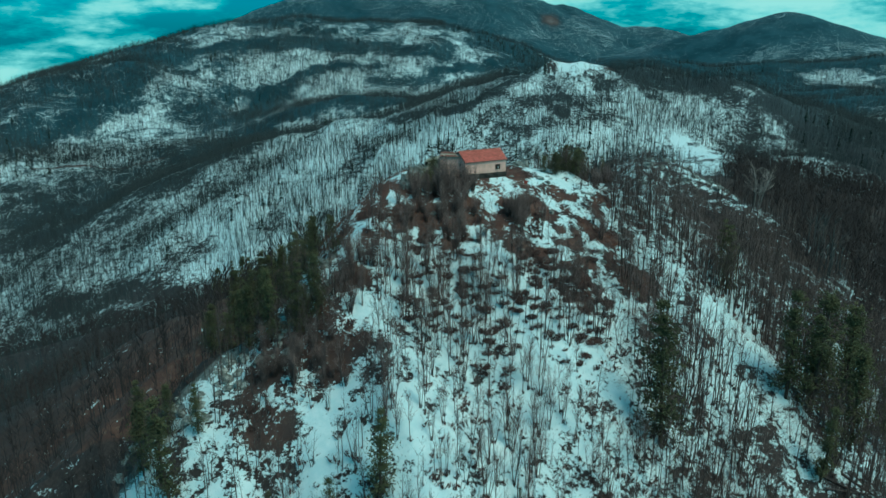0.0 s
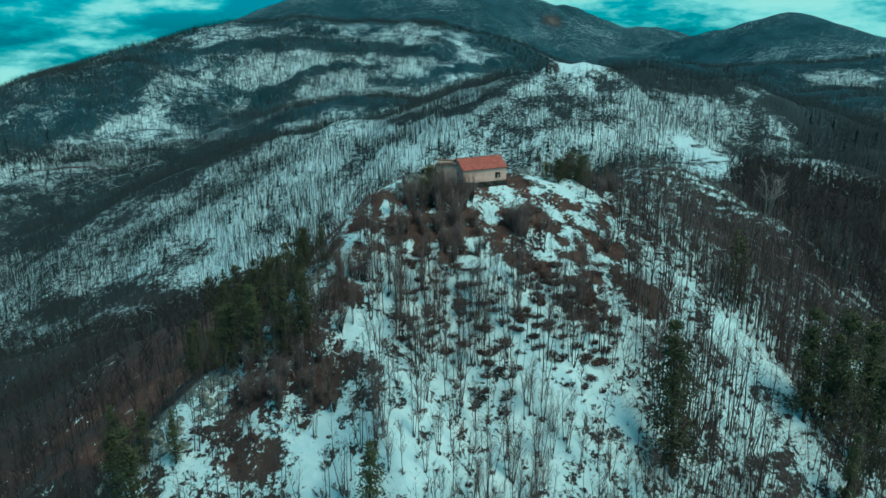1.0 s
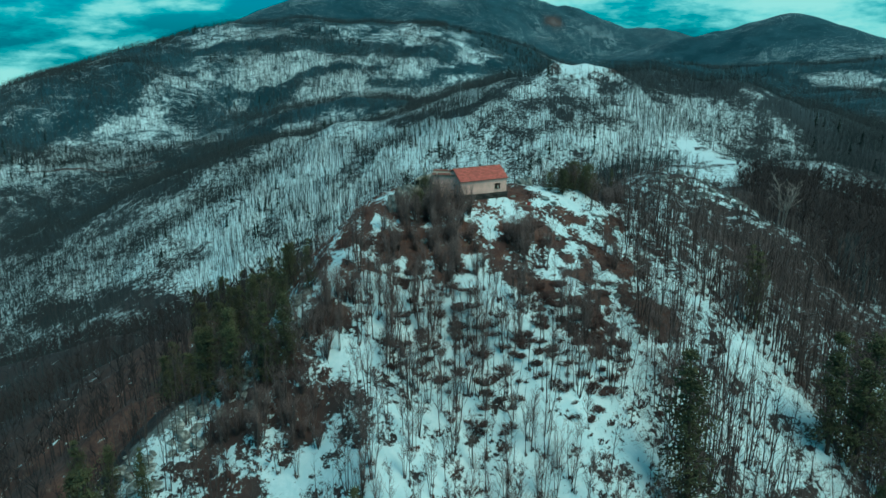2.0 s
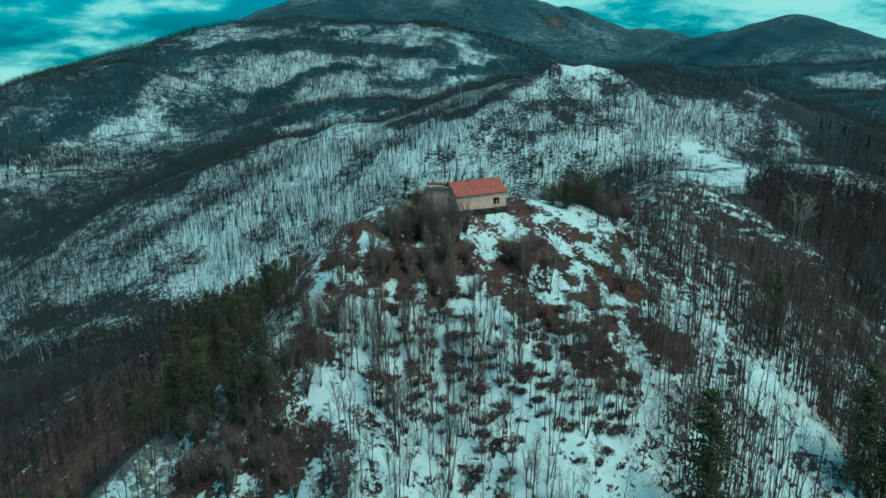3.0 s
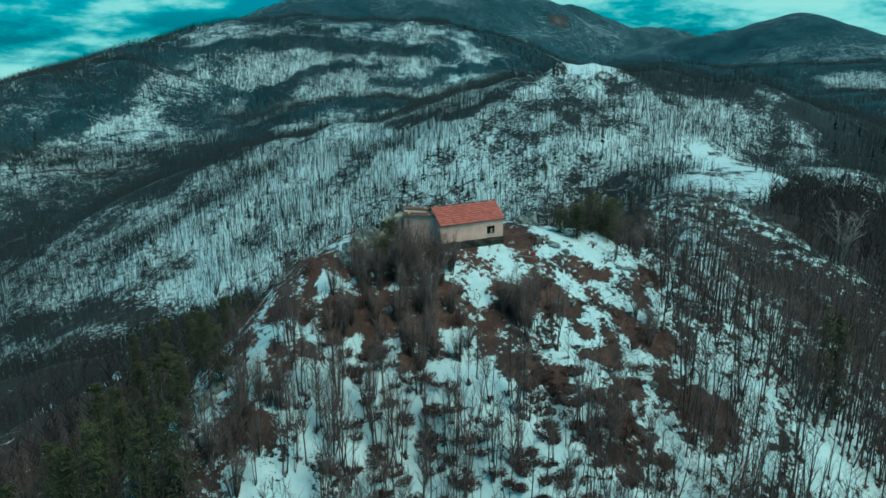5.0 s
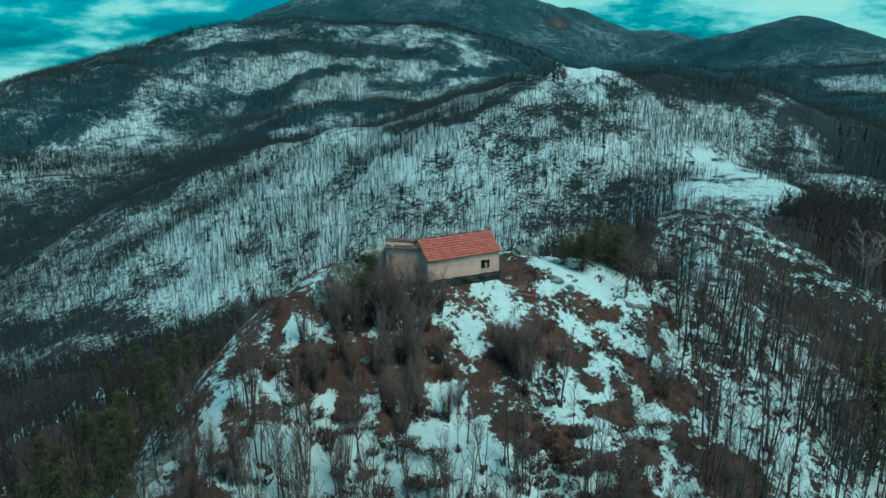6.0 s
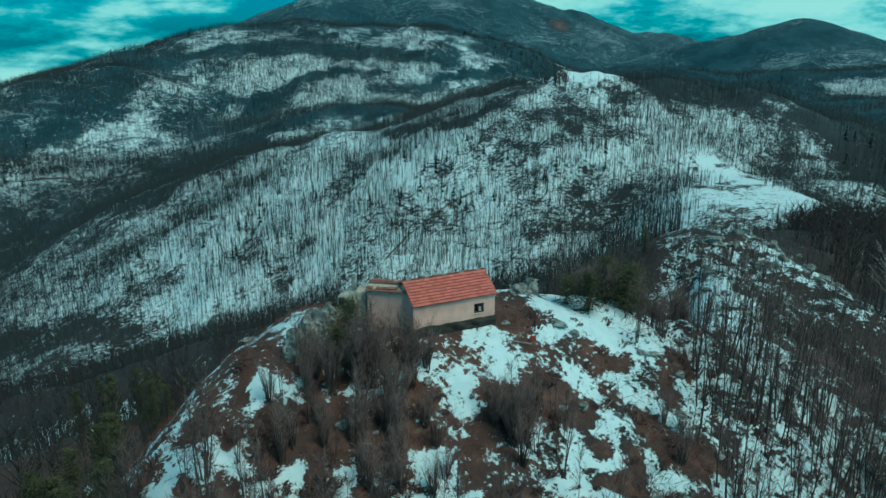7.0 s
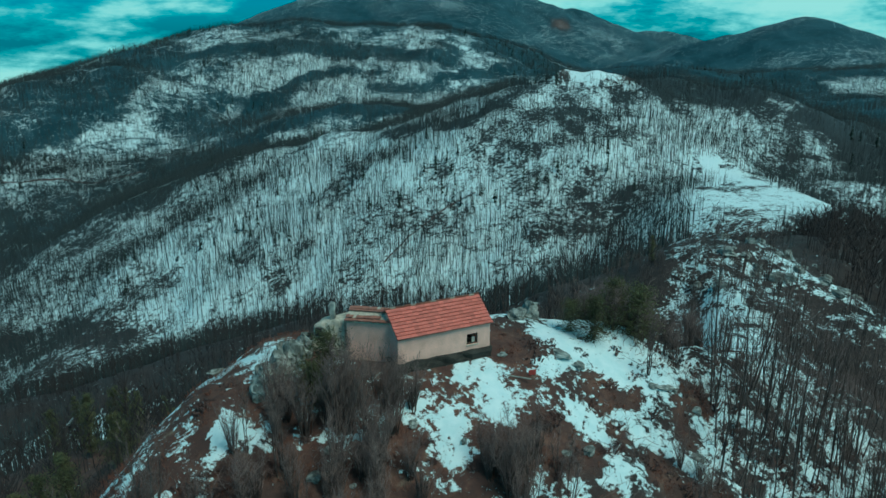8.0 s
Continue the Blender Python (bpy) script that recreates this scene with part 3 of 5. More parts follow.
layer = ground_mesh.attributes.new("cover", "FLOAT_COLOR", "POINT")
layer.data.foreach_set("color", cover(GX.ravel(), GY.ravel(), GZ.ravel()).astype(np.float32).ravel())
ground = tagged(new("ground", ground_mesh), "snowy mountain land with dead grass and leaf litter", "ground", kind="structure")


# ---- bare trees ----
def tube(path, radii, sides=3):
    """Corners and triangles of a tapering stem along a path, its end drawn to a point."""
    v, f = [], []
    n = len(path)
    for i, (p, r) in enumerate(zip(path, radii)):
        d = (path[min(i + 1, n - 1)] - path[max(i - 1, 0)]).normalized()
        a = d.orthogonal().normalized()
        b = d.cross(a)
        if i == n - 1:
            v.append(tuple(p))
        else:
            for s in range(sides):
                w = 2 * math.pi * s / sides
                v.append(tuple(p + (a * math.cos(w) + b * math.sin(w)) * r))
    for i in range(n - 2):
        for s in range(sides):
            o, q = i * sides + s, i * sides + (s + 1) % sides
            f += [(o, q, q + sides), (o, q + sides, o + sides)]
    o = (n - 2) * sides
    for s in range(sides):
        f.append((o + s, o + (s + 1) % sides, len(v) - 1))
    return v, f


class Pile:
    """Gathers corners and triangles."""
    def __init__(self):
        self.v, self.f = [], []

    def add(self, piece):
        v, f = piece
        o = len(self.v)
        self.v += v
        self.f += [tuple(i + o for i in t) for t in f]

    def arrays(self):
        return np.array(self.v, float), np.array(self.f, int)


def bare_tree(rng, tall, stems, branches, twigs, spread=1.0):
    """The wood of a leafless beech: thick stems, and thin limbs with their twigs."""
    wood, fine = Pile(), Pile()
    for s in range(stems):
        h = tall * rng.uniform(0.72, 1.0)
        turn = rng.uniform(0, 6.28)
        lean = rng.uniform(0.01, 0.07) if stems == 1 else rng.uniform(0.04, 0.16)
        way = Vector((math.cos(turn) * lean, math.sin(turn) * lean, 1))
        foot = Vector((math.cos(turn), math.sin(turn), 0)) * (0.0 if stems == 1 else 0.25)
        bend = Vector((rng.uniform(-1, 1), rng.uniform(-1, 1), 0)) * 0.025 * h
        path = [foot + way * h * u + bend * math.sin(u * 3.1) + Vector((rng.gauss(0, 0.03), rng.gauss(0, 0.03), 0)) * h * 0.1 for u in (-0.06, 0.15, 0.35, 0.55, 0.78, 1.0)]
        r0 = 0.0066 * h + 0.012
        wood.add(tube(path, [r0 * 1.25, r0, r0 * 0.82, r0 * 0.6, r0 * 0.35, 0.01], 4))
        for b in range(branches):
            u = rng.uniform(0.30, 0.97) ** 0.85
            i = u * 5
            k = min(int(i), 4)
            p = path[k].lerp(path[k + 1], i - k)
            a = rng.uniform(0, 6.28)
            out = rng.uniform(0.25, 0.68) * spread
            d = Vector((math.cos(a) * out, math.sin(a) * out, rng.uniform(0.75, 1.0))).normalized()
            length = h * rng.uniform(0.16, 0.30) * (1.25 - 0.75 * u)
            m1 = p + d * length * 0.5 + Vector((rng.gauss(0, 0.06), rng.gauss(0, 0.06), 0)) * length
            tip = p + d * length + Vector((0, 0, length * 0.18))
            wood.add(tube([p, m1, tip], [r0 * 0.30 * (1.2 - u) + 0.014, 0.014 + r0 * 0.08, 0.005], 3))
            for w in range(twigs):
                c = rng.uniform(0.25, 1.0)
                q = p.lerp(m1, c * 2) if c < 0.5 else m1.lerp(tip, c * 2 - 1)
                td = (d + Vector((rng.uniform(-1, 1), rng.uniform(-1, 1), rng.uniform(-0.25, 0.7))) * 0.8).normalized()
                tl = length * rng.uniform(0.25, 0.55)
                fine.add(tube([q, q + td * tl], [0.014, 0.004], 3))
    return wood.arrays(), fine.arrays()


def thing_tree(name, parts, label, category, group):
    top = new(name)
    tagged(top, label, category, group)
    for part_name, (v, f), m in parts:
        ob = new(part_name, raw_mesh(part_name, v, f, [m]))
        ob.parent = top
    return top


def strewn(count, x0, x1, y0, y1, seed, keep):
    """Places on the ground at random, with at least keep(x, y) of chance."""
    r = np.random.RandomState(seed)
    x, y = r.uniform(x0, x1, count), r.uniform(y0, y1, count)
    ok = r.uniform(0, 1, count) < keep(x, y)
    return x[ok], y[ok], r


def joined(name, kinds, x, y, r, scale, mats, label, category, sink=0.3):
    """One object of kind stuff from many copies of a few kinds of wood, laid out on the ground."""
    z = height(x, y) - sink
    which = r.randint(0, len(kinds), len(x))
    turn = r.uniform(0, 2 * np.pi, len(x))
    size = scale(r, len(x))
    vs, fs, ms, base = [], [], [], 0
    for k, pieces in enumerate(kinds):
        sel = np.where(which == k)[0]
        if not len(sel):
            continue
        c, s = np.cos(turn[sel])[:, None], np.sin(turn[sel])[:, None]
        g = size[sel][:, None]
        for mi, (v, f) in enumerate(pieces):
            px = (v[None, :, 0] * c - v[None, :, 1] * s) * g + x[sel][:, None]
            py = (v[None, :, 0] * s + v[None, :, 1] * c) * g + y[sel][:, None]
            pz = v[None, :, 2] * g + z[sel][:, None]
            vs.append(np.stack([px, py, pz], -1).reshape(-1, 3))
            fs.append((f[None] + base + np.arange(len(sel))[:, None, None] * len(v)).reshape(-1, 3))
            ms.append(np.full(len(sel) * len(f), mi))
            base += len(sel) * len(v)
    me = raw_mesh(name, np.concatenate(vs), np.concatenate(fs), mats, np.concatenate(ms))
    return tagged(new(name, me), label, category, kind="stuff")


rng = random.Random(11)
TREE_KINDS = [bare_tree(rng, 10.5, n, b, t) for n, b, t in ((1, 26, 13), (2, 18, 11), (3, 14, 10), (1, 28, 12), (2, 18, 11), (3, 13, 10), (1, 24, 13), (3, 13, 10))]
THIN_KINDS = [bare_tree(rng, 10.0, n, b, t) for n, b, t in ((1, 11, 3), (2, 6, 3), (1, 10, 3), (1, 9, 4))]


def far_tree(rng, tall, limbs=4, thick=1.0):
    """A leafless tree seen from far: a stem and its upright limbs."""
    p = Pile()
    p.add(tube([Vector((0, 0, -1)), Vector((rng.gauss(0, 0.4), rng.gauss(0, 0.4), tall))], [0.19 * thick, 0.02], 3))
    for i in range(limbs):
        u = rng.uniform(0.35, 0.85)
        a = rng.uniform(0, 6.28)
        l = tall * rng.uniform(0.2, 0.36)
        q = Vector((0, 0, tall * u))
        p.add(tube([q, q + Vector((math.cos(a) * 0.55, math.sin(a) * 0.55, 0.85)) * l], [0.13 * thick, 0.02], 3))
    return [p.arrays()]


def far_fir(rng, tall):
    p = Pile()
    p.add(tube([Vector((0, 0, -1)), Vector((0, 0, tall))], [0.2, 0.02], 3))
    for i in range(9):
        u = 0.12 + 0.82 * (i + rng.uniform(-0.4, 0.4)) / 9
        for k in range(3):
            a = rng.uniform(0, 6.28)
            l = tall * 0.24 * (1.08 - u)
            q = Vector((0, 0, tall * u))
            p.add(tube([q, q + Vector((math.cos(a), math.sin(a), rng.uniform(-0.9, -0.3))) * l * rng.uniform(0.7, 1.15)], [tall * 0.05, 0.05], 3))
    return [p.arrays()]


FAR_KINDS = [far_tree(rng, 11.0, 1, 1.12) for _ in range(8)]
FARTHER_KINDS = [far_tree(rng, 10.5, 1, 1.2) for _ in range(8)]
DENSE_KINDS = [far_tree(rng, 10.0, 10, 0.62) for _ in range(8)]
FIR_KINDS = [far_fir(rng, 12.0) for _ in range(4)]


def in_sight(x, y):
    return (np.abs(x - 4) < 60 + 0.64 * y) & (y > 0)


def open_view(x, y):
    """The low saddle behind the dome, over which the glade beyond is seen."""
    edge = 0.385 + 0.022 * fbm(x, y, 14, 2, 121)
    return (x > 0.25 * y) & (x < edge * y) & (y > 150) & (y < 400)


def dense_chance(x, y):
    side = rib_side(x, y)
    west = (side > np.where(y > 98, 20, 6)) & (y < 420) & (height(x, y) > -190)
    edge = 150 + 16 * fbm(x, y, 18, 2, 87)
    east = (x > 72) & (y > edge + 8) & (y < 300) & (np.hypot(x - 54, y - 181) > 17) & (np.hypot(x - 70, (y - 160) / 2) > 5) | (x > 88 + 12 * fbm(x, y, 20, 2, 89)) & (y < 300)
    spur = off_line(x, y, WOOD_SPUR)
    west = west & ((y < 215) | (np.abs(spur + 4) < 24))
    behind = (side > 20) & (y > 128) & (y < 215) & (x < 40) | (np.abs(spur + 4) < 24) & (x < 40) & (y > 200)
    return (west | east | behind) * in_sight(x, y) * np.where(open_view(x, y), 0.25, 1.0) * (0.75 + 0.25 * fbm(x, y, 30, 2, 99))


def wood_chance(x, y):
    thick = 0.72 + 0.42 * fbm(x, y, 90, 2, 91)
    open_ = np.clip(spots(x, y, GLADES) * 1.7, 0, 1)
    home = (rib_side(x, y) < 20) & (x < 78) & (y < 195) | (x < 40) & (y < 222)
    return np.clip(thick, 0.2, 1) * (1 - open_) * np.where(open_view(x, y), 0.3, 1.0) * ~home * in_sight(x, y) * (dense_chance(x, y) < 0.1)


x, y, r = strewn(21000, -330, 330, 40, 420, 4, dense_chance)
ex, ey, _ = strewn(10000, 56, 260, 110, 305, 17, lambda x, y: dense_chance(x, y) * (height(x, y) > -75))
x, y = np.concatenate([x, ex]), np.concatenate([y, ey])
joined("dense_wood", DENSE_KINDS, x, y, r, lambda r, n: r.uniform(0.6, 1.1, n) * np.where(open_view(x, y), 0.45, 1.0), [DENSE_TWIG], "dense leafless brown wood on the flanks of the hill", "forest", 0.6)
x, y, r = strewn(5200, -70, 40, 60, 175, 14, lambda x, y: (rib_side(x, y) > 3) & (rib_side(x, y) < 24))
joined("flank_scrub", DENSE_KINDS, x, y, r, lambda r, n: r.uniform(0.15, 0.42, n), [DENSE_TWIG], "low bare scrub on the steep west flank", "scrub", 0.3)
x, y, r = strewn(255000, -620, 620, 150, 900, 5, wood_chance)
joined("bare_forest", FAR_KINDS, x, y, r, lambda r, n: r.uniform(0.6, 1.1, n) * np.where(open_view(x, y), 0.5, 1.0), [HAZY_TWIG], "leafless beech wood on the snowy slopes, tinted blue-grey for haze", "forest", 0.8)
x, y, r = strewn(230000, -1000, 1100, 850, 1720, 6, lambda x, y: np.clip(0.7 + 0.4 * fbm(x, y, 140, 2, 93), 0.2, 1) * np.where(x < 0, 1.0, 0.4) * in_sight(x, y))
joined("far_bare_forest", FARTHER_KINDS, x, y, r, lambda r, n: r.uniform(0.8, 1.3, n), [HAZY_TWIG], "leafless beech wood on far ridges, tinted blue-grey for haze", "forest", 0.8)
x, y, r = strewn(9000, -700, 1300, 500, 2000, 8, lambda x, y: np.clip(-0.15 + 1.0 * fbm(x, y, 170, 2, 97) + (y > 1450) * 0.6, 0, 1) * in_sight(x, y))
joined("far_conifers", FIR_KINDS, x, y, r, lambda r, n: r.uniform(0.6, 1.1, n), [FAR_NEEDLE], "dark conifers scattered along far ridges", "forest", 0.8)


# beeches on the chapel hill: the nearest as trees of their own, the rest joined
THICKETS = [(-2, 110.5, 5, 3.5), (13, 112, 3, 2.5), (27, 117, 2, 2)]


def hill_chance(x, y):
    top = np.hypot((x - 5) / 1.35, y - 120)
    c = np.clip(0.62 + 0.4 * fbm(x, y, 22, 2, 31) + 0.5 * np.clip((x - 24) / 14, 0, 1), 0, 1) * np.clip((top - 13) / 6, 0, 1)
    c = c * np.where((y > 111) & (x > 6) & (x < 28) & (y < 132), 0.1, 1.0)
    c = np.maximum(c, 0.7 * spots(x, y, THICKETS))
    gully = np.exp(-(((x - 47 + (y - 110) * 0.1) / 6) ** 2) ** 2) * (y < 114)
    c = c * np.where((y > 128) & (x > 24) & (x < 52), 0.3, 1.0) * (1 - 0.95 * np.exp(-(((x - 54) / 11) ** 2 + ((y - 180) / 13) ** 2) ** 2))
    c = c * np.where((x > 25) & (x < 42) & (y > 110), 0.55, 1.0)
    return c * (1 - 0.93 * gully) * (y > 62) * (rib_side(x, y) < np.where(y > 104, -1, 4))


x, y, r = strewn(5200, -64, 92, 64, 172, 12, hill_chance)
own = np.argsort(np.hypot(x - 8, y - 98))[:290]
SIZE = r.uniform(0.45, 0.9, len(x))
for i in own:
    k = r.randint(0, len(TREE_KINDS))
    if not isinstance(TREE_KINDS[k], bpy.types.Object):
        (wood, fine) = TREE_KINDS[k]
        TREE_KINDS[k] = thing_tree("beech_tree", (("trunk", wood, BARK), ("crown", fine, TWIG)), "leafless grey beech tree rooted in the snowy slope", "tree", "beeches on the chapel hill")
        made = TREE_KINDS[k]
    else:
        made = copy_thing(TREE_KINDS[k], Matrix())
    g = SIZE[i] * (1.3 if x[i] > 26 else 0.7 if y[i] > 106 and abs(x[i] - 5) < 16 else 1.0)
    zz = float(height(x[i], y[i]))
    made.matrix_basis = pose(x[i], y[i], zz - 0.1, r.uniform(-4, 4), r.uniform(-4, 4), r.uniform(0, 360)) @ Matrix.Diagonal((g, g, g, 1))
rest = np.setdiff1d(np.arange(len(x)), own)
ex, ey, _ = strewn(1400, 26, 92, 80, 166, 15, hill_chance)
fx, fy, _ = strewn(160, 2, 34, 76, 106, 16, hill_chance)
ex, ey = np.concatenate([ex, fx]), np.concatenate([ey, fy])
x, y, rest = np.concatenate([x, ex]), np.concatenate([y, ey]), np.concatenate([rest, len(x) + np.arange(len(ex))])
joined("hillside_beeches", THIN_KINDS, x[rest], y[rest], r, lambda r, n: r.uniform(0.5, 0.95, n) * np.where(x[rest] > 27, np.where(y[rest] > 132, 0.85, 1.35), 1.0), [BARK, TWIG], "leafless beech thicket round the chapel hill", "forest", 0.2)
near_feet = rest[np.argsort(np.hypot(x[rest] - 18, y[rest] - 92))[:1100]]
TREE_FEET = (x[near_feet], y[near_feet])
OWN_FEET = (x[own], y[own])


# ---- small builders ----
def part(name, bm, mat, parent, label="", m=None):
    """Links a bmesh as one mesh object under a thing or part."""
    me = bpy.data.meshes.new(name)
    bmesh.ops.recalc_face_normals(bm, faces=bm.faces[:])
    bm.to_mesh(me)
    bm.free()
    me.materials.append(mat)
    ob = new(name, me)
    ob.parent = parent
    if m is not None:
        ob.matrix_basis = m
    if label:
        tagged(ob, label)
    return ob


def box(bm, x0, x1, y0, y1, z0, z1, bevel=0.0):
    made = bmesh.ops.create_cube(bm, size=1.0)["verts"]
    for v in made:
        v.co = Vector((x0 + (v.co.x + 0.5) * (x1 - x0), y0 + (v.co.y + 0.5) * (y1 - y0), z0 + (v.co.z + 0.5) * (z1 - z0)))
    if bevel:
        edges = {e for v in made for e in v.link_edges}
        bmesh.ops.bevel(bm, geom=list(edges), offset=bevel, segments=1, affect="EDGES")
    return bm


def prism(bm, outline, axis_from, axis_to):
    """An outline in (y, z), drawn out along x."""
    a = [bm.verts.new((axis_from, y, z)) for y, z in outline]
    b = [bm.verts.new((axis_to, y, z)) for y, z in outline]
    n = len(outline)
    bm.faces.new(a)
    bm.faces.new(b[::-1])
    for i in range(n):
        bm.faces.new((a[i], b[i], b[(i + 1) % n], a[(i + 1) % n]))
    return bm


def roughen(bm, amount, size, seed):
    for v in bm.verts:
        p = v.co / size + Vector((seed * 3.7, seed * 1.3, 0))
        v.co += Vector((noise.noise(p), noise.noise(p + Vector((9, 0, 0))), noise.noise(p + Vector((0, 9, 0))))) * amount


def boulder_bm(seed, detail=3):
    """A weathered block: a ball cut by a few flat faces, then roughened."""
    r = random.Random(seed)
    bm = bmesh.new()
    bmesh.ops.create_icosphere(bm, subdivisions=detail, radius=1.0)
    cuts = [(Vector((r.gauss(0, 1), r.gauss(0, 1), r.gauss(0, 0.8))).normalized(), r.uniform(0.55, 0.85)) for _ in range(9)]
    for v in bm.verts:
        for d, lim in cuts:
            over = v.co.dot(d) - lim
            if over > 0:
                v.co -= d * over * 0.92
    roughen(bm, 0.3, 0.6, seed)
    roughen(bm, 0.2, 0.2, seed + 5)
    return bm


# ---- the chapel ----
# its own axes: x along the front wall, y into the building, z up
chapel = tagged(new("chapel"), "small plastered stone chapel with a red tiled roof", "chapel")
chapel.matrix_basis = pose(3.45, 118.95, 0, 0, 0, 27.5)
LONG, DEEP, EAVE, RIDGE, FLOOR = 7.75, 4.3, 4.32, 5.75, 2.25
T = 0.45
WX0, WX1, WZ0, WZ1 = 5.72, 6.68, 2.70, 3.58
bm = bmesh.new()
box(bm, 0, WX0, 0, T, FLOOR, EAVE)
box(bm, WX1, LONG, 0, T, FLOOR, EAVE)
box(bm, WX0, WX1, 0, T, FLOOR, WZ0)
box(bm, WX0, WX1, 0, T, WZ1, EAVE)
part("front_wall", bm, RENDER_WALL, chapel, "stained beige rendered wall")
bm = bmesh.new()
box(bm, 0, LONG, DEEP - T, DEEP, FLOOR, EAVE)
part("back_wall", bm, RENDER_WALL, chapel)
for x0 in (0.003, LONG - T - 0.003):
    bm = bmesh.new()
    prism(bm, [(T, FLOOR), (DEEP - T, FLOOR), (DEEP - T, EAVE), (DEEP / 2, RIDGE - 0.18), (T, EAVE)], x0, x0 + T)
    part("gable_wall", bm, RENDER_WALL, chapel)
bm = bmesh.new()
box(bm, -0.12, LONG + 0.12, -0.14, DEEP + 0.12, -0.3, FLOOR - 0.004, 0.05)
bmesh.ops.subdivide_edges(bm, edges=bm.edges[:], cuts=9, use_grid_fill=True)
roughen(bm, 0.22, 0.5, 3)
roughen(bm, 0.1, 0.18, 4)
part("foundation", bm, FOUNDATION, chapel, "dark mossy rubble foundation")
bm = bmesh.new()
box(bm, T, LONG - T, T, DEEP - T, FLOOR - 0.1, FLOOR + 0.04)
part("floor_slab", bm, INSIDE, chapel)

window = part("window", box(bmesh.new(), WX0 - 0.05, WX1 + 0.05, -0.07, 0.08, WZ0 - 0.08, WZ0 - 0.002, 0.01), MORTAR, chapel, "small broken wooden window")
for a, b, c, d in ((WX0, WX0 + 0.06, WZ0, WZ1), (WX1 - 0.06, WX1, WZ0, WZ1), (WX0 + 0.06, WX1 - 0.06, WZ0, WZ0 + 0.06), (WX0 + 0.06, WX1 - 0.06, WZ1 - 0.06, WZ1),
                   (6.17, 6.22, WZ0 + 0.06, WZ1 - 0.06), (WX0 + 0.06, 6.17, 3.13, 3.17)):
    part("frame_bar", box(bmesh.new(), a, b, 0.12, 0.19, c, d), DARK_WOOD, window)
part("pane", box(bmesh.new(), WX0 + 0.06, 6.17, 0.15, 0.158, WZ0 + 0.06, 3.13), GLASS, window).visible_shadow = False
part("board", box(bmesh.new(), 6.24, 6.52, 0.20, 0.23, WZ0 + 0.08, 3.22), PALE_WOOD, window, "pale board nailed inside the opening")

PITCH = math.atan2(RIDGE - EAVE, DEEP / 2)
OVER = 0.16
bm = bmesh.new()
prism(bm, [(-OVER, EAVE - OVER * math.tan(PITCH)), (DEEP / 2, RIDGE), (DEEP + OVER, EAVE - OVER * math.tan(PITCH)),
           (DEEP + OVER, EAVE - OVER * math.tan(PITCH) + 0.07), (DEEP / 2, RIDGE + 0.08), (-OVER, EAVE - OVER * math.tan(PITCH) + 0.07)], -0.08, LONG + 0.1)
roof = part("roof", bm, OLD_TILE, chapel, "gabled roof of red clay tiles")


def tile_mesh(name, wide, long, mat):
    """A roof tile: a thick slab with a raised, rounded roll along one side."""
    bm = bmesh.new()
    top = [(0, 0.022), (wide * 0.3, 0.03), (wide * 0.55, 0.022), (wide * 0.75, 0.032), (wide * 0.995, 0.024)]
    ring = [(x, z) for x, z in top] + [(wide * 0.995, -0.012), (0, -0.012)]
    a = [bm.verts.new((x, 0, z + 0.10)) for x, z in ring]
    b = [bm.verts.new((x, long, z)) for x, z in ring]
    n = len(ring)
    bm.faces.new(a)
    bm.faces.new(b[::-1])
    for i in range(n):
        bm.faces.new((a[i], b[i], b[(i + 1) % n], a[(i + 1) % n]))
    bmesh.ops.recalc_face_normals(bm, faces=bm.faces[:])
    me = bpy.data.meshes.new(name)
    bm.to_mesh(me)
    bm.free()
    me.materials.append(mat)
    return me


COURSES, ROW_TILES = 9, 20
RAFTER = math.hypot(DEEP / 2 + OVER, (DEEP / 2 + OVER) * math.tan(PITCH))
STEP, WIDE = (RAFTER - 0.03) / COURSES, (LONG + 0.2) / ROW_TILES
tile = tile_mesh("tile", WIDE, STEP * 1.12, TILE)
wear = random.Random(4)
for front in (True, False):
    for c in range(COURSES):
        for k in range(ROW_TILES):
            ob = new("tile", tile)
            ob.parent = roof
            up = c * STEP - 0.05
            lift = 0.095
            if front:
                ob.matrix_basis = (pose(-0.1 + k * WIDE, -OVER, EAVE - OVER * math.tan(PITCH), math.degrees(PITCH), 0, 0)
                                   @ pose(wear.gauss(0, 0.004), up + wear.gauss(0, 0.012), lift, wear.gauss(0, 0.6), 0, wear.gauss(0, 0.7)))
            else:
                ob.matrix_basis = (pose(-0.1 + (k + 1) * WIDE, DEEP + OVER, EAVE - OVER * math.tan(PITCH), math.degrees(PITCH), 0, 180)
                                   @ pose(0, up, lift, wear.gauss(0, 0.6), 0, wear.gauss(0, 0.7)))
for k in range(19):
    bm = bmesh.new()
    v, f = [], []
    for u, rad in ((0, 0.125), (0.46, 0.105)):
        for s in range(7):
            w = math.pi * s / 6
            v.append(bm.verts.new((u, math.cos(w) * rad, math.sin(w) * rad * 0.8)))
    for s in range(6):
        bm.faces.new((v[s], v[s + 1], v[s + 8], v[s + 7]))
    bmesh.ops.solidify(bm, geom=bm.faces[:], thickness=0.02)
    part("ridge_tile", bm, MORTAR if k % 4 == 1 else OLD_TILE, roof, m=pose(-0.1 + k * 0.418, DEEP / 2, RIDGE + 0.10 + wear.gauss(0, 0.012), 0, 0, wear.gauss(0, 2)))

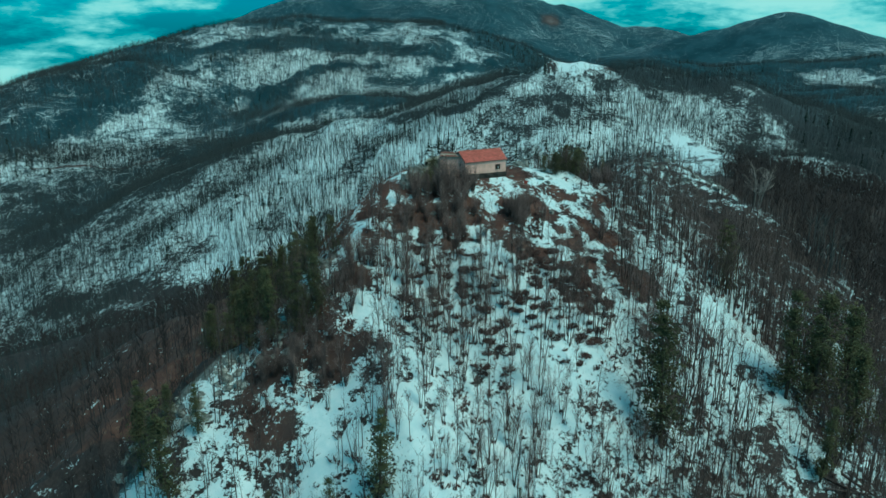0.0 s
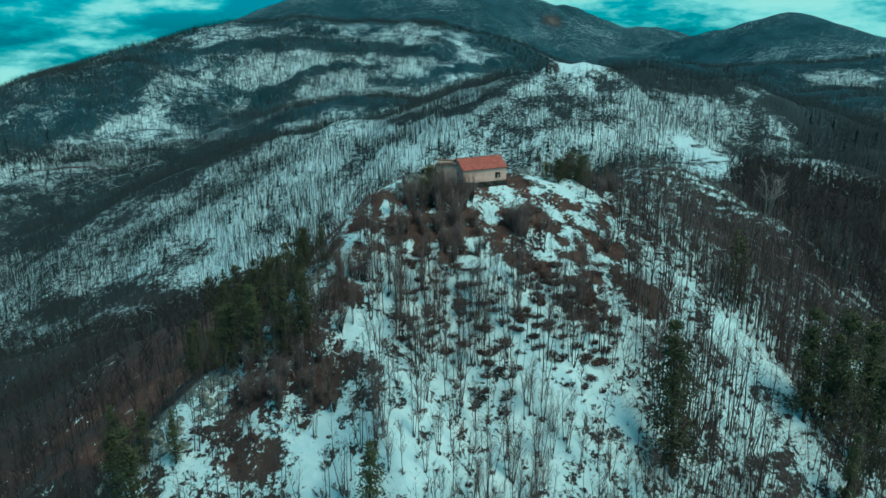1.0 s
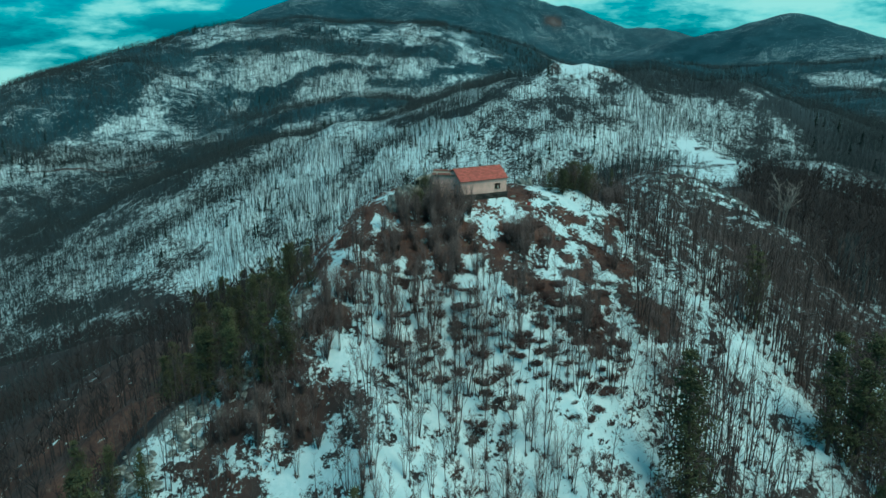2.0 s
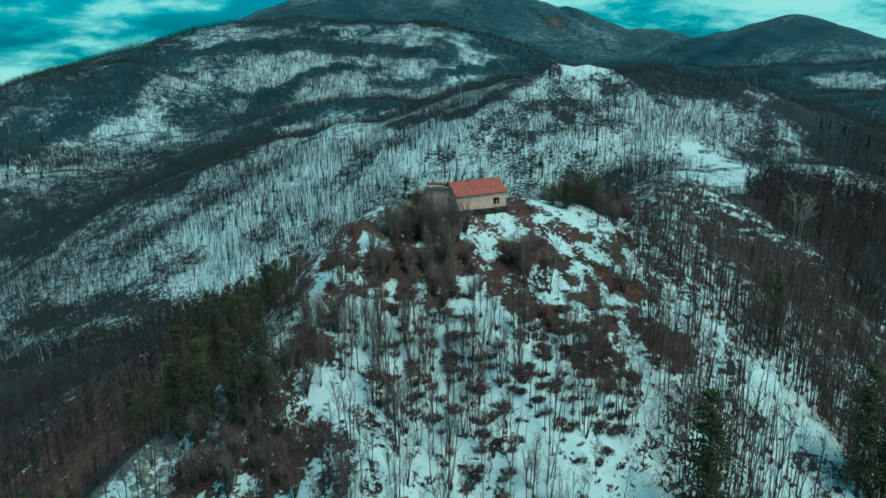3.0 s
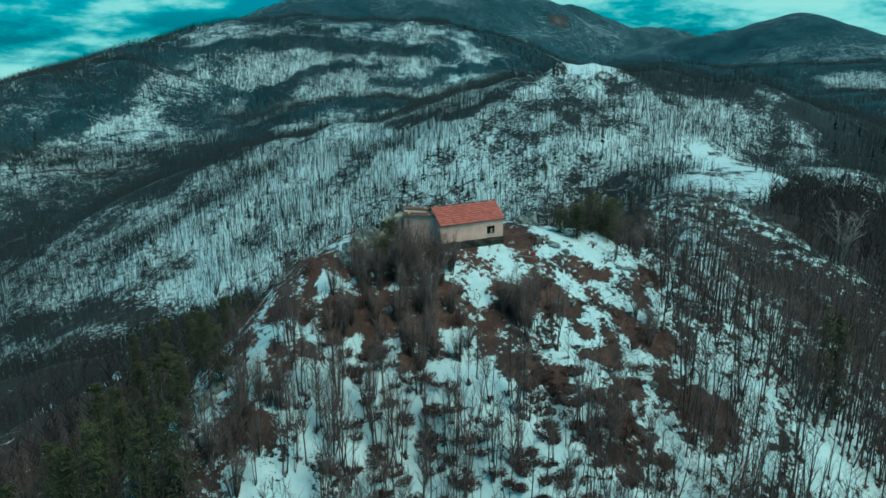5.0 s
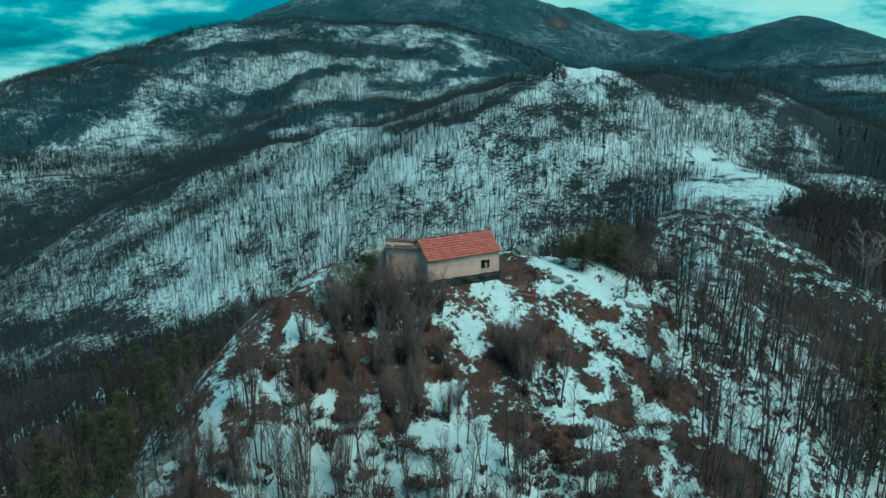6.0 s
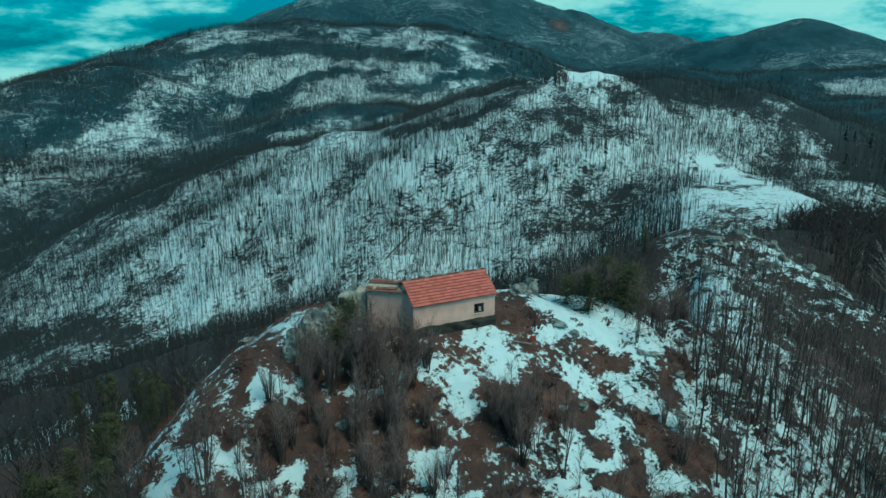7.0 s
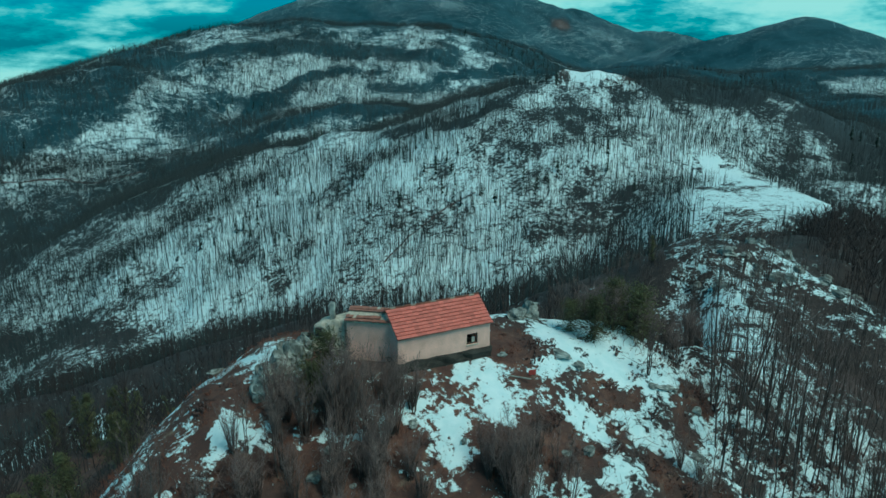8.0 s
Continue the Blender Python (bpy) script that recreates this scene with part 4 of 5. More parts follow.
# the older, lower room that joins the west end, with its broken roof
ANNEX = chapel.matrix_basis.inverted() @ pose(-0.55, 120.85, 0, 0, 0, -8.5)
part("annex_wall", box(bmesh.new(), 0, 4.15, 0, T, 0.2, 4.86, 0.03), RENDER_WALL, chapel, "stained rendered wall of the older room", ANNEX)
part("annex_back_wall", box(bmesh.new(), 0, 3.4, 2.6, 3.05, 0.2, 4.86, 0.03), RENDER_WALL, chapel, m=ANNEX)
part("annex_end_wall", box(bmesh.new(), 0.003, T, T, 2.6, 0.2, 4.9, 0.03), RENDER_WALL, chapel, m=ANNEX)
annex_roof = part("annex_roof", prism(bmesh.new(), [(-0.12, 4.84), (0.75, 5.10), (1.5, 5.34), (3.15, 4.84), (3.15, 4.94), (1.5, 5.46), (-0.12, 4.94)], -0.1, 4.0), MORTAR, chapel,
                  "low roof of old tiles, broken along its middle", ANNEX)
old = tile_mesh("tile", 0.27, 0.42, OLD_TILE)
for c, (yy, zz) in enumerate(((-0.2, 4.93), (0.14, 5.05), (0.98, 5.30), (1.22, 5.37))):
    for k in range(15):
        if wear.random() < 0.07:
            continue
        ob = new("tile", old)
        ob.parent = annex_roof
        ob.matrix_basis = pose(-0.1 + k * 0.27, yy + wear.gauss(0, 0.03), zz + 0.03, 18 + wear.gauss(0, 2), 0, wear.gauss(0, 3))
for k in range(26):
    bm = boulder_bm(100 + k, 1)
    s = wear.uniform(0.07, 0.15)
    part("rubble", bm, MORTAR, annex_roof, m=pose(wear.uniform(-0.1, 3.9), wear.uniform(0.55, 0.95), 5.19, 0, 0, wear.uniform(0, 360)) @ Matrix.Diagonal((s * 1.5, s, s * 0.8, 1)))

# the broken stone turret at its west end
turret = tagged(new("ruined_turret"), "ruined pale stone turret with a dark opening", "ruin")
turret.matrix_basis = pose(-2.1, 122.3, 0, 0, 0, -6)
bm = bmesh.new()
box(bm, -1.55, 1.45, -0.9, 1.2, 0.3, 4.75, 0.12)
for v in bm.verts:
    k = max(0, (v.co.z - 3.2)) / 1.6
    v.co.x = v.co.x * (1 - 0.20 * k) + 0.3 * k
    v.co.y *= 1 - 0.25 * k
    if v.co.x < -0.6 and v.co.z > 3:
        v.co.z -= 0.55
bmesh.ops.subdivide_edges(bm, edges=bm.edges[:], cuts=7, use_grid_fill=True)
roughen(bm, 0.22, 0.8, 7)
roughen(bm, 0.08, 0.3, 9)
part("turret_wall", bm, MORTAR, turret, "weathered pale rubble masonry")
# the wall is not cut: solid dark blocks imitate the shade inside its openings
for dx, w, h, z0 in ((-0.62, 0.46, 0.62, 3.42), (-1.28, 0.34, 0.30, 3.35)):
    part("opening_recess", box(bmesh.new(), dx - w / 2, dx + w / 2, -0.98, -0.6, z0, z0 + h, 0.02), DARK_WOOD, turret, "dark block standing in for the shade of an opening in the masonry")
bm = bmesh.new()
box(bm, -0.2, 0.2, -0.2, 0.2, 4.3, 5.78, 0.05)
bmesh.ops.subdivide_edges(bm, edges=bm.edges[:], cuts=3, use_grid_fill=True)
roughen(bm, 0.05, 0.4, 12)
part("pillar", bm, ROCK, turret, "short grey stone pillar", pose(0.25, 0.2, 0))

# ---- rocks ----
BOULDERS = [None] * 6
for k in range(6):
    me = bpy.data.meshes.new("boulder")
    bm = boulder_bm(k, 3)
    bm.to_mesh(me)
    bm.free()
    me.materials.append(ROCK)
    BOULDERS[k] = me


def boulder(x, y, size, flat=0.8, long=1.2, turn=0.0, sink=0.35, k=0, label="grey weathered limestone boulder lying in the grass", lift=0.0):
    ob = new("boulder", BOULDERS[k % 6])
    ob.matrix_basis = pose(x, y, float(height(x, y)) - size * sink + size * flat * 0.5 + lift, 0, 0, turn) @ Matrix.Diagonal((size * long, size, size * flat, 1))
    return tagged(ob, label, "rock", "boulders on the hill")


boulder(14.3, 130.9, 1.05, 0.98, 1.0, 20, 0.2, 0, "round pale limestone boulder beside the chapel", 0.35)
boulder(13.0, 129.4, 0.95, 0.75, 1.25, 60, 0.3, 1, "grey limestone boulder beside the chapel")
boulder(16.1, 124.2, 0.6, 0.6, 2.0, -45, 0.3, 2, "long slanting grey rock slab in the snow")
boulder(24.6, 123.8, 0.55, 0.35, 1.3, 10, 0.3, 3, "flat grey rock in the snow patch")
boulder(11.3, 122.9, 0.35, 0.7, 1.2, 0, 0.3, 4, "pale stone beside the chapel wall")
# the crag under the turret
crag_pick = random.Random(8)
for k in range(22):
    w = k / 21
    dx, dy = -4.1 - 2.0 * w + crag_pick.gauss(0, 0.35), 121.2 - 4.6 * w + crag_pick.gauss(0, 0.4)
    boulder(dx, dy, crag_pick.uniform(0.5, 0.95), crag_pick.uniform(1.0, 1.8), crag_pick.uniform(0.8, 1.2), crag_pick.uniform(0, 360), 0.2, k, "pale grey crag of bedrock under the ruined turret", 0.1)
pick = random.Random(21)
for n in range(150):
    if n < 80:
        u = pick.random()
        bx, by = -15 - 30 * u + pick.gauss(0, 2.2), 102 - 19 * u + pick.gauss(0, 2.2)
    elif n < 115:
        bx, by = pick.uniform(-12, 30), pick.uniform(106, 127)
        if 2 < bx < 11.5 and by > 116:
            continue
    else:
        bx, by = 54 + pick.gauss(0, 7), 183 + pick.gauss(0, 6)
    boulder(bx, by, pick.uniform(0.25, 0.8) * (1.3 if n < 80 else 0.7 if n < 115 else 1.6), pick.uniform(0.5, 0.9), pick.uniform(0.9, 1.5), pick.uniform(0, 360), 0.35, pick.randint(0, 5))

# a fallen pole and a red board by the chapel's east end
pole = tagged(new("fallen_pole"), "pale weathered pole lying on the bare ground", "pole")
pole.matrix_basis = pose(11.4, 120.9, float(height(12.2, 120.7)) + 0.18, 0, 4, -12)
part("pole_shaft", box(bmesh.new(), 0, 2.1, -0.05, 0.05, -0.05, 0.05, 0.02), PALE_WOOD, pole)
board = tagged(new("red_board"), "small red painted board standing by the path", "board")
board.matrix_basis = pose(13.6, 121.3, float(height(13.6, 121.3)), 0, 0, 15)
part("panel", box(bmesh.new(), -0.3, 0.3, -0.02, 0.02, 0.1, 0.55, 0.01), SIGN_RED, board)
part("stake", box(bmesh.new(), -0.03, 0.03, 0.022, 0.07, -0.2, 0.5), PALE_WOOD, board)


# ---- conifers ----
def conifer(rng, tall, wide, whorls, per, bushy=False):
    """A ragged pine: a tapering trunk, drooping limbs and sprays of needles along them."""
    wood, green = Pile(), Pile()
    wood.add(tube([Vector((0, 0, -0.5)), Vector((rng.gauss(0, 0.1), rng.gauss(0, 0.1), tall * 0.5)), Vector((0, 0, tall))], [tall * 0.014 + 0.03, tall * 0.009 + 0.02, 0.01], 5))
    for w in range(whorls):
        u = min(0.985, max(0.1, 0.12 + 0.87 * (w + rng.uniform(-1.0, 1.0)) / whorls))
        reach = wide * (1 - u) ** 0.75 * (0.55 + 0.45 * min(1, u / 0.3)) + 0.12
        if bushy:
            reach = wide * (1 - u ** 2.2) ** 0.6 * (0.7 + 0.3 * min(1, u / 0.3))
        for b in range(per):
            if rng.random() < 0.12:
                continue
            a = rng.uniform(0, 6.28)
            l = reach * rng.choice((0.45, 0.7, 0.85, 1.0, 1.2))
            rise = rng.gauss(0.05, 0.3) + 0.5 * u
            q = Vector((0, 0, tall * u))
            d = Vector((math.cos(a), math.sin(a), rise))
            tip = q + d * l + Vector((0, 0, -0.12 * l))
            wood.add(tube([q, tip], [0.03 + 0.004 * tall * (1 - u), 0.01], 3))
            puff = 0.12 + 0.2 * l
            for s in range(22):
                p = q.lerp(tip, rng.uniform(0.25, 1.05)) + Vector((rng.gauss(0, puff), rng.gauss(0, puff), rng.gauss(0.05, puff * 0.7)))
                sd = Vector((rng.gauss(0, 0.8), rng.gauss(0, 0.8), rng.uniform(-0.2, 1.0))).normalized()
                sl = rng.uniform(0.18, 0.42) * (0.3 + 0.05 * tall) * (1.5 if wide > 4 else 1.0)
                green.add(tube([p, p + sd * sl], [sl * 0.26, 0.015], 3))
    return wood.arrays(), green.arrays()


FIRS = [conifer(rng, 10, w, n, p, w > 4) for w, n, p in ((1.9, 18, 6), (2.4, 16, 6), (1.6, 20, 5), (4.2, 15, 8), (2.1, 18, 6), (2.9, 15, 8))]
FIR_TOPS = [thing_tree("pine_tree", (("trunk", a, PINE_BARK), ("crown", b, NEEDLE)), "dark olive-green pine among the bare beeches", "tree", "pines on the chapel hill") for a, b in FIRS]
PINES = [(28.9, 87.3, 20.0), (54.9, 100.2, 20.0), (51.2, 100.4, 17.0), (64.0, 108.4, 20.0), (-7.2, 73.8, 11.9), (-13.0, 73.3, 6.4), (-33.0, 77.2, 14.9), (-38.1, 82.2, 10.4), (48.3, 124.1, 9.8), (-17.2, 94.3, 9.8), (-23.8, 95.3, 11.0), (-27.4, 96.3, 10.3), (-20.0, 94.2, 10.3), (-16.1, 104.1, 6.2), (-1.7, 117.6, 4.5), (-2.4, 116.2, 3.6), (19.4, 127.2, 3.9), (23.2, 128.8, 4.8), (17.6, 128.6, 3.0), (21.4, 129.6, 4.4), (48.3, 119.9, 11.9), (9.2, 76.4, 2.3), (39.8, 185.7, 4.7), (-21.0, 76.6, 3.9), (-31.2, 83.8, 6.8), (-25.0, 98.5, 8.0), (-21.5, 98.0, 7.0), (-29.0, 99.5, 8.5), (-18.5, 100.5, 7.0), (-33.0, 97.5, 7.5), (56.0, 103.0, 15.0), (61.0, 99.0, 17.0), (67.0, 112.0, 14.0), (71.0, 105.0, 16.0), (53.0, 91.0, 12.0), (-36.0, 86.0, 8.0), (-40.0, 88.0, 9.0), (-33, 165, 8), (-36, 168, 9), (-38, 163, 9), (-41, 167, 10), (-44, 170, 10), (-46, 165, 9), (-49, 171, 10), (-52, 174, 9), (-55, 172, 9), (-58, 177, 8), (-42, 174, 9)]
WEST_PINES = [(-20, 112, 6.5), (-24, 111, 7.5), (-22, 118, 6), (-25.5, 124, 6.5), (-27.5, 120, 7), (-29, 116, 7.5), (-31, 113, 8), (-34, 112, 7), (-26, 113.5, 7), (-28, 108, 8.5), (-24, 105.5, 7), (-21, 107.5, 6),
              (-31, 119, 7), (-35, 117, 8), (-23.5, 129, 6), (-20, 124, 5), (-33, 106, 8), (-37, 110, 8)]
free, used = list(FIR_TOPS), set()
for n, (px, py, tall) in enumerate(PINES + WEST_PINES):
    kind = 5 if n >= len(PINES) else 3 if 17 < px < 24 and py > 126 or -3 < px < -1 and py > 100 else (0, 1, 2, 4)[n % 4]
    first = kind not in used
    used.add(kind)
    ob = free[kind] if first else copy_thing(free[kind], Matrix())
    g = tall / 10
    ob.matrix_basis = pose(px, py, float(height(px, py)) - 0.1, pick.uniform(-3, 3), pick.uniform(-3, 3), pick.uniform(0, 360)) @ Matrix.Diagonal((g, g, g, 1))


# ---- bare thickets in front of the chapel ----
def thicket(rng, tall, stems):
    """Many thin shoots from one stool, with fine twigs towards their tops."""
    wood, fine = Pile(), Pile()
    for s in range(stems):
        a, out = rng.uniform(0, 6.28), rng.uniform(0.03, 0.42)
        h = tall * rng.uniform(0.6, 1.0)
        foot = Vector((math.cos(a), math.sin(a), 0)) * 0.3 * rng.random()
        mid = foot + Vector((math.cos(a) * out * 0.4, math.sin(a) * out * 0.4, 0.5)) * h
        top = foot + Vector((math.cos(a) * out, math.sin(a) * out, 1.0)) * h
        wood.add(tube([foot - Vector((0, 0, 0.3)), mid, top], [0.045, 0.03, 0.008], 3))
        for b in range(17):
            c = rng.uniform(0.2, 1.0)
            q = foot.lerp(mid, c * 2) if c < 0.5 else mid.lerp(top, c * 2 - 1)
            d = Vector((rng.gauss(0, 0.45), rng.gauss(0, 0.45), 0.8)).normalized()
            l = h * rng.uniform(0.12, 0.28)
            fine.add(tube([q, q + d * l], [0.014, 0.004], 3))
            fine.add(tube([q + d * l * 0.4, q + d * l * 0.6 + Vector((rng.gauss(0, 0.3), rng.gauss(0, 0.3), 0.3)) * l], [0.011, 0.004], 3))
    return wood.arrays(), fine.arrays()


BUSHES = [thing_tree("hazel_bush", (("stool", a, BARK), ("crown", b, TWIG)), "bare grey-brown hazel thicket in front of the chapel", "bush", "bare thickets by the chapel")
          for a, b in (thicket(rng, 4.6, n) for n in (18, 24, 16, 20))]
grow = random.Random(31)
made_bushes = 0
for cx, cy, sx, sy, many in ((-0.6, 114.4, 3.4, 1.6, 7), (-2.4, 111.0, 5.0, 3.0, 12), (1.2, 115.2, 2.6, 1.2, 5), (3.4, 116.4, 1.8, 0.8, 4), (12.0, 113.0, 2.4, 2.0, 6), (-4.5, 115.5, 1.2, 1.6, 6), (26.5, 116.0, 3, 3, 4), (4.5, 108.5, 3, 1.5, 6), (-18, 96.5, 7, 4, 22), (-18, 90.5, 6, 3.5, 20), (0.2, 112.4, 3.4, 1.7, 6), (3.8, 111.5, 2.5, 1.2, 6), (11, 113.2, 1.5, 1.2, 5), (-12, 101, 3, 2, 8), (29, 134, 5, 2.5, 8), (24, 130.2, 3, 1.6, 12), (22, 133, 4, 2, 8)):
    for n in range(many):
        bx, by = cx + grow.gauss(0, sx * 0.55), cy + grow.gauss(0, sy * 0.55)
        ob = BUSHES[made_bushes] if made_bushes < 4 else copy_thing(BUSHES[made_bushes % 4], Matrix())
        made_bushes += 1
        g = grow.uniform(0.55, 1.05) * (1.35 if many == 7 else 1.0)
        ob.matrix_basis = pose(bx, by, float(height(bx, by)) - 0.05, 0, 0, grow.uniform(0, 360)) @ Matrix.Diagonal((g, g, g, 1))


# slender beeches before the chapel's front wall
for n, (bx, by, g) in enumerate(((0.6, 116.2, 0.62), (2.4, 115.4, 0.64), (3.6, 114.4, 0.58), (-0.8, 115.0, 0.68), (1.4, 113.2, 0.62), (4.8, 116.0, 0.48), (-2.8, 113.4, 0.64), (-3.6, 111.6, 0.62), (11.4, 113.6, 0.56), (12.6, 112.2, 0.6), (13.4, 114.4, 0.5))):
    ob = copy_thing(TREE_KINDS[n % len(TREE_KINDS)], Matrix())
    ob.matrix_basis = pose(bx, by, float(height(bx, by)) - 0.1, 0, 0, 47 * n) @ Matrix.Diagonal((g, g, g, 1))


# ---- shrubs, bracken and grass ----
def shrub(rng, shoots, tall=0.8, bow=0.9, thin=1.0):
    """A rounded clump of thin shoots that spread from its foot."""
    p = Pile()
    for s in range(shoots):
        a, d = rng.uniform(0, 6.28), rng.random() ** 0.5
        foot = Vector((math.cos(a), math.sin(a), 0)) * d * 0.55 * bow
        high = tall * math.sqrt(max(0.06, 1.0 - 0.92 * d * d)) * rng.uniform(0.65, 1.1)
        top = foot * 1.55 + Vector((rng.gauss(0, 0.1), rng.gauss(0, 0.1), high))
        p.add(tube([foot - Vector((0, 0, 0.15)), top], [0.075 * thin, 0.022], 3))
        for k in range(2):
            m = foot.lerp(top, rng.uniform(0.3, 0.8))
            p.add(tube([m, m + Vector((rng.gauss(0, 0.2), rng.gauss(0, 0.2), rng.uniform(-0.02, 0.26))) * tall * 1.2], [0.06 * thin, 0.014], 3))
    return p.arrays()


SHRUBS = [shrub(rng, 17, 0.5, 1.1, 1.15) for _ in range(5)]
SHRUB_MESH = [raw_mesh("shrub", v, f, [SHRUB]) for v, f in (shrub(rng, 120, 0.5, 1.2, 0.6) for _ in range(5))]


def shrub_chance(x, y):
    r = np.hypot((x - 5) / 1.35, y - 119)
    lump = np.clip((fbm(x, y, 7, 2, 41) + 0.25) * 1.6, 0, 1)
    inside = ((x > 1.5) & (x < 12.5) & (y > 117.5) & (y < 127))
    gully = np.exp(-(((x - 46 + (y - 110) * 0.1) / 5) ** 2) ** 2) * (y < 120)
    return lump * np.clip(1.2 - np.abs(r - 20) / 26, 0.12, 1) * (rib_side(x, y) < 3) * ~inside * (1 - gully) * (1 - 0.9 * np.maximum(spots(x, y, SNOW_SPOTS), spots(x, y, EAST_SPOTS))) * (1 - 0.6 * spots(x, y, SLOPE_SNOW))


x, y, r = strewn(6500, -50, 80, 68, 150, 33, shrub_chance)
close = np.argsort(np.hypot(x - 8, y - 106))[:260]
for i in close:
    ob = tagged(new("shrub", SHRUB_MESH[r.randint(0, 5)]), "low dark brown heath shrub in the snow", "shrub", "heath shrubs on the slope")
    g = r.uniform(0.45, 1.3)
    ob.matrix_basis = pose(x[i], y[i], float(height(x[i], y[i])) - 0.08, 0, 0, r.uniform(0, 360)) @ Matrix.Diagonal((g * r.uniform(0.8, 1.7), g * r.uniform(0.7, 1.2), g * r.uniform(0.7, 1.3), 1))
others = np.setdiff1d(np.arange(len(x)), close)
joined("heath_thicket", [[s] for s in SHRUBS], x[others], y[others], r, lambda r, n: 0.35 + 0.95 * r.uniform(0, 1, n) ** 1.6, [SHRUB], "low dark heath shrubs scattered over the snow", "shrubs", 0.08)

FOOT_KINDS = [[shrub(rng, 13, 0.9, 0.65, 1.15)] for _ in range(4)]
fx, fy = np.concatenate([OWN_FEET[0], TREE_FEET[0]]), np.concatenate([OWN_FEET[1], TREE_FEET[1]])
joined("tree_foot_brush", FOOT_KINDS, fx, fy, np.random.RandomState(39), lambda r, n: r.uniform(0.25, 0.95, n), [SHRUB], "dark brush and suckers round the feet of the beeches", "brush", 0.05)



def brushwood(rng):
    """Thin saplings and broken twigs, leaning all ways."""
    p = Pile()
    for s in range(13):
        foot = Vector((rng.gauss(0, 0.7), rng.gauss(0, 0.7), -0.1))
        d = Vector((rng.gauss(0, 0.55), rng.gauss(-0.25, 0.55), rng.uniform(0.25, 1.0))).normalized()
        l = rng.uniform(0.7, 2.2)
        p.add(tube([foot, foot + d * l], [0.022, 0.006], 3))
        q = foot + d * l * 0.5
        p.add(tube([q, q + (d + Vector((rng.gauss(0, 0.5), rng.gauss(0, 0.5), 0.1))) * l * 0.35], [0.014, 0.005], 3))
    return [p.arrays()]


x, y, r = strewn(5000, 16, 84, 80, 160, 45, lambda x, y: np.clip(0.55 + 0.6 * fbm(x, y, 10, 2, 47), 0, 1) * np.clip((x - 18) / 10, 0, 1) * (rib_side(x, y) < -3) * (1 - 0.8 * spots(x, y, SLOPE_SNOW)))
joined("brushwood", [brushwood(rng) for _ in range(5)], x, y, r, lambda r, n: r.uniform(0.6, 1.4, n), [TWIG], "thin saplings and fallen twigs over the snow", "brush", 0.05)

FERNS = [shrub(rng, 7, 0.55, 1.1) for _ in range(5)]


def fern_chance(x, y):
    r = np.hypot((x - 5) / 1.35, y - 119)
    c = cover(x, y, height(x, y))
    inside = ((x > 1.5) & (x < 11) & (y > 118.8) & (y < 127))
    return (c[:, 1] > 0.35) * (c[:, 0] < 0.42) * ~inside * 0.9


x, y, r = strewn(5500, -20, 34, 103, 138, 35, fern_chance)
joined("dead_bracken", [[s] for s in FERNS], x, y, r, lambda r, n: r.uniform(0.25, 0.6, n), [FERN], "rust-brown dead bracken and grass round the summit", "bracken", 0.03)

# bare scrub along the crest behind the chapel
SCRUB = [bare_tree(rng, 4.0, 4, 6, 3, 1.2) for _ in range(4)]
x, y, r = strewn(1100, -14, 80, 124, 206, 37, lambda x, y: np.clip(0.5 + fbm(x, y, 9, 2, 43), 0, 1) * (np.abs(rib_side(x, y)) < 11) * (np.hypot((x - 8) / 1.6, y - 124) > 9) * (x > 10))
joined("crest_scrub", SCRUB, x, y, r, lambda r, n: r.uniform(0.6, 1.3, n), [BARK, TWIG], "bare brown scrub along the crest behind the chapel", "scrub", 0.1)


x, y, r = strewn(420, 30, 66, 160, 198, 51, lambda x, y: 0.9 * np.exp(-(((x - 42) / 10) ** 2 + ((y - 180) / 14) ** 2)) + 0.25)
joined("dome_scrub", SCRUB, x, y, r, lambda r, n: r.uniform(0.3, 0.9, n), [BARK, TWIG], "low bare scrub and juniper over the rocky dome", "scrub", 0.1)

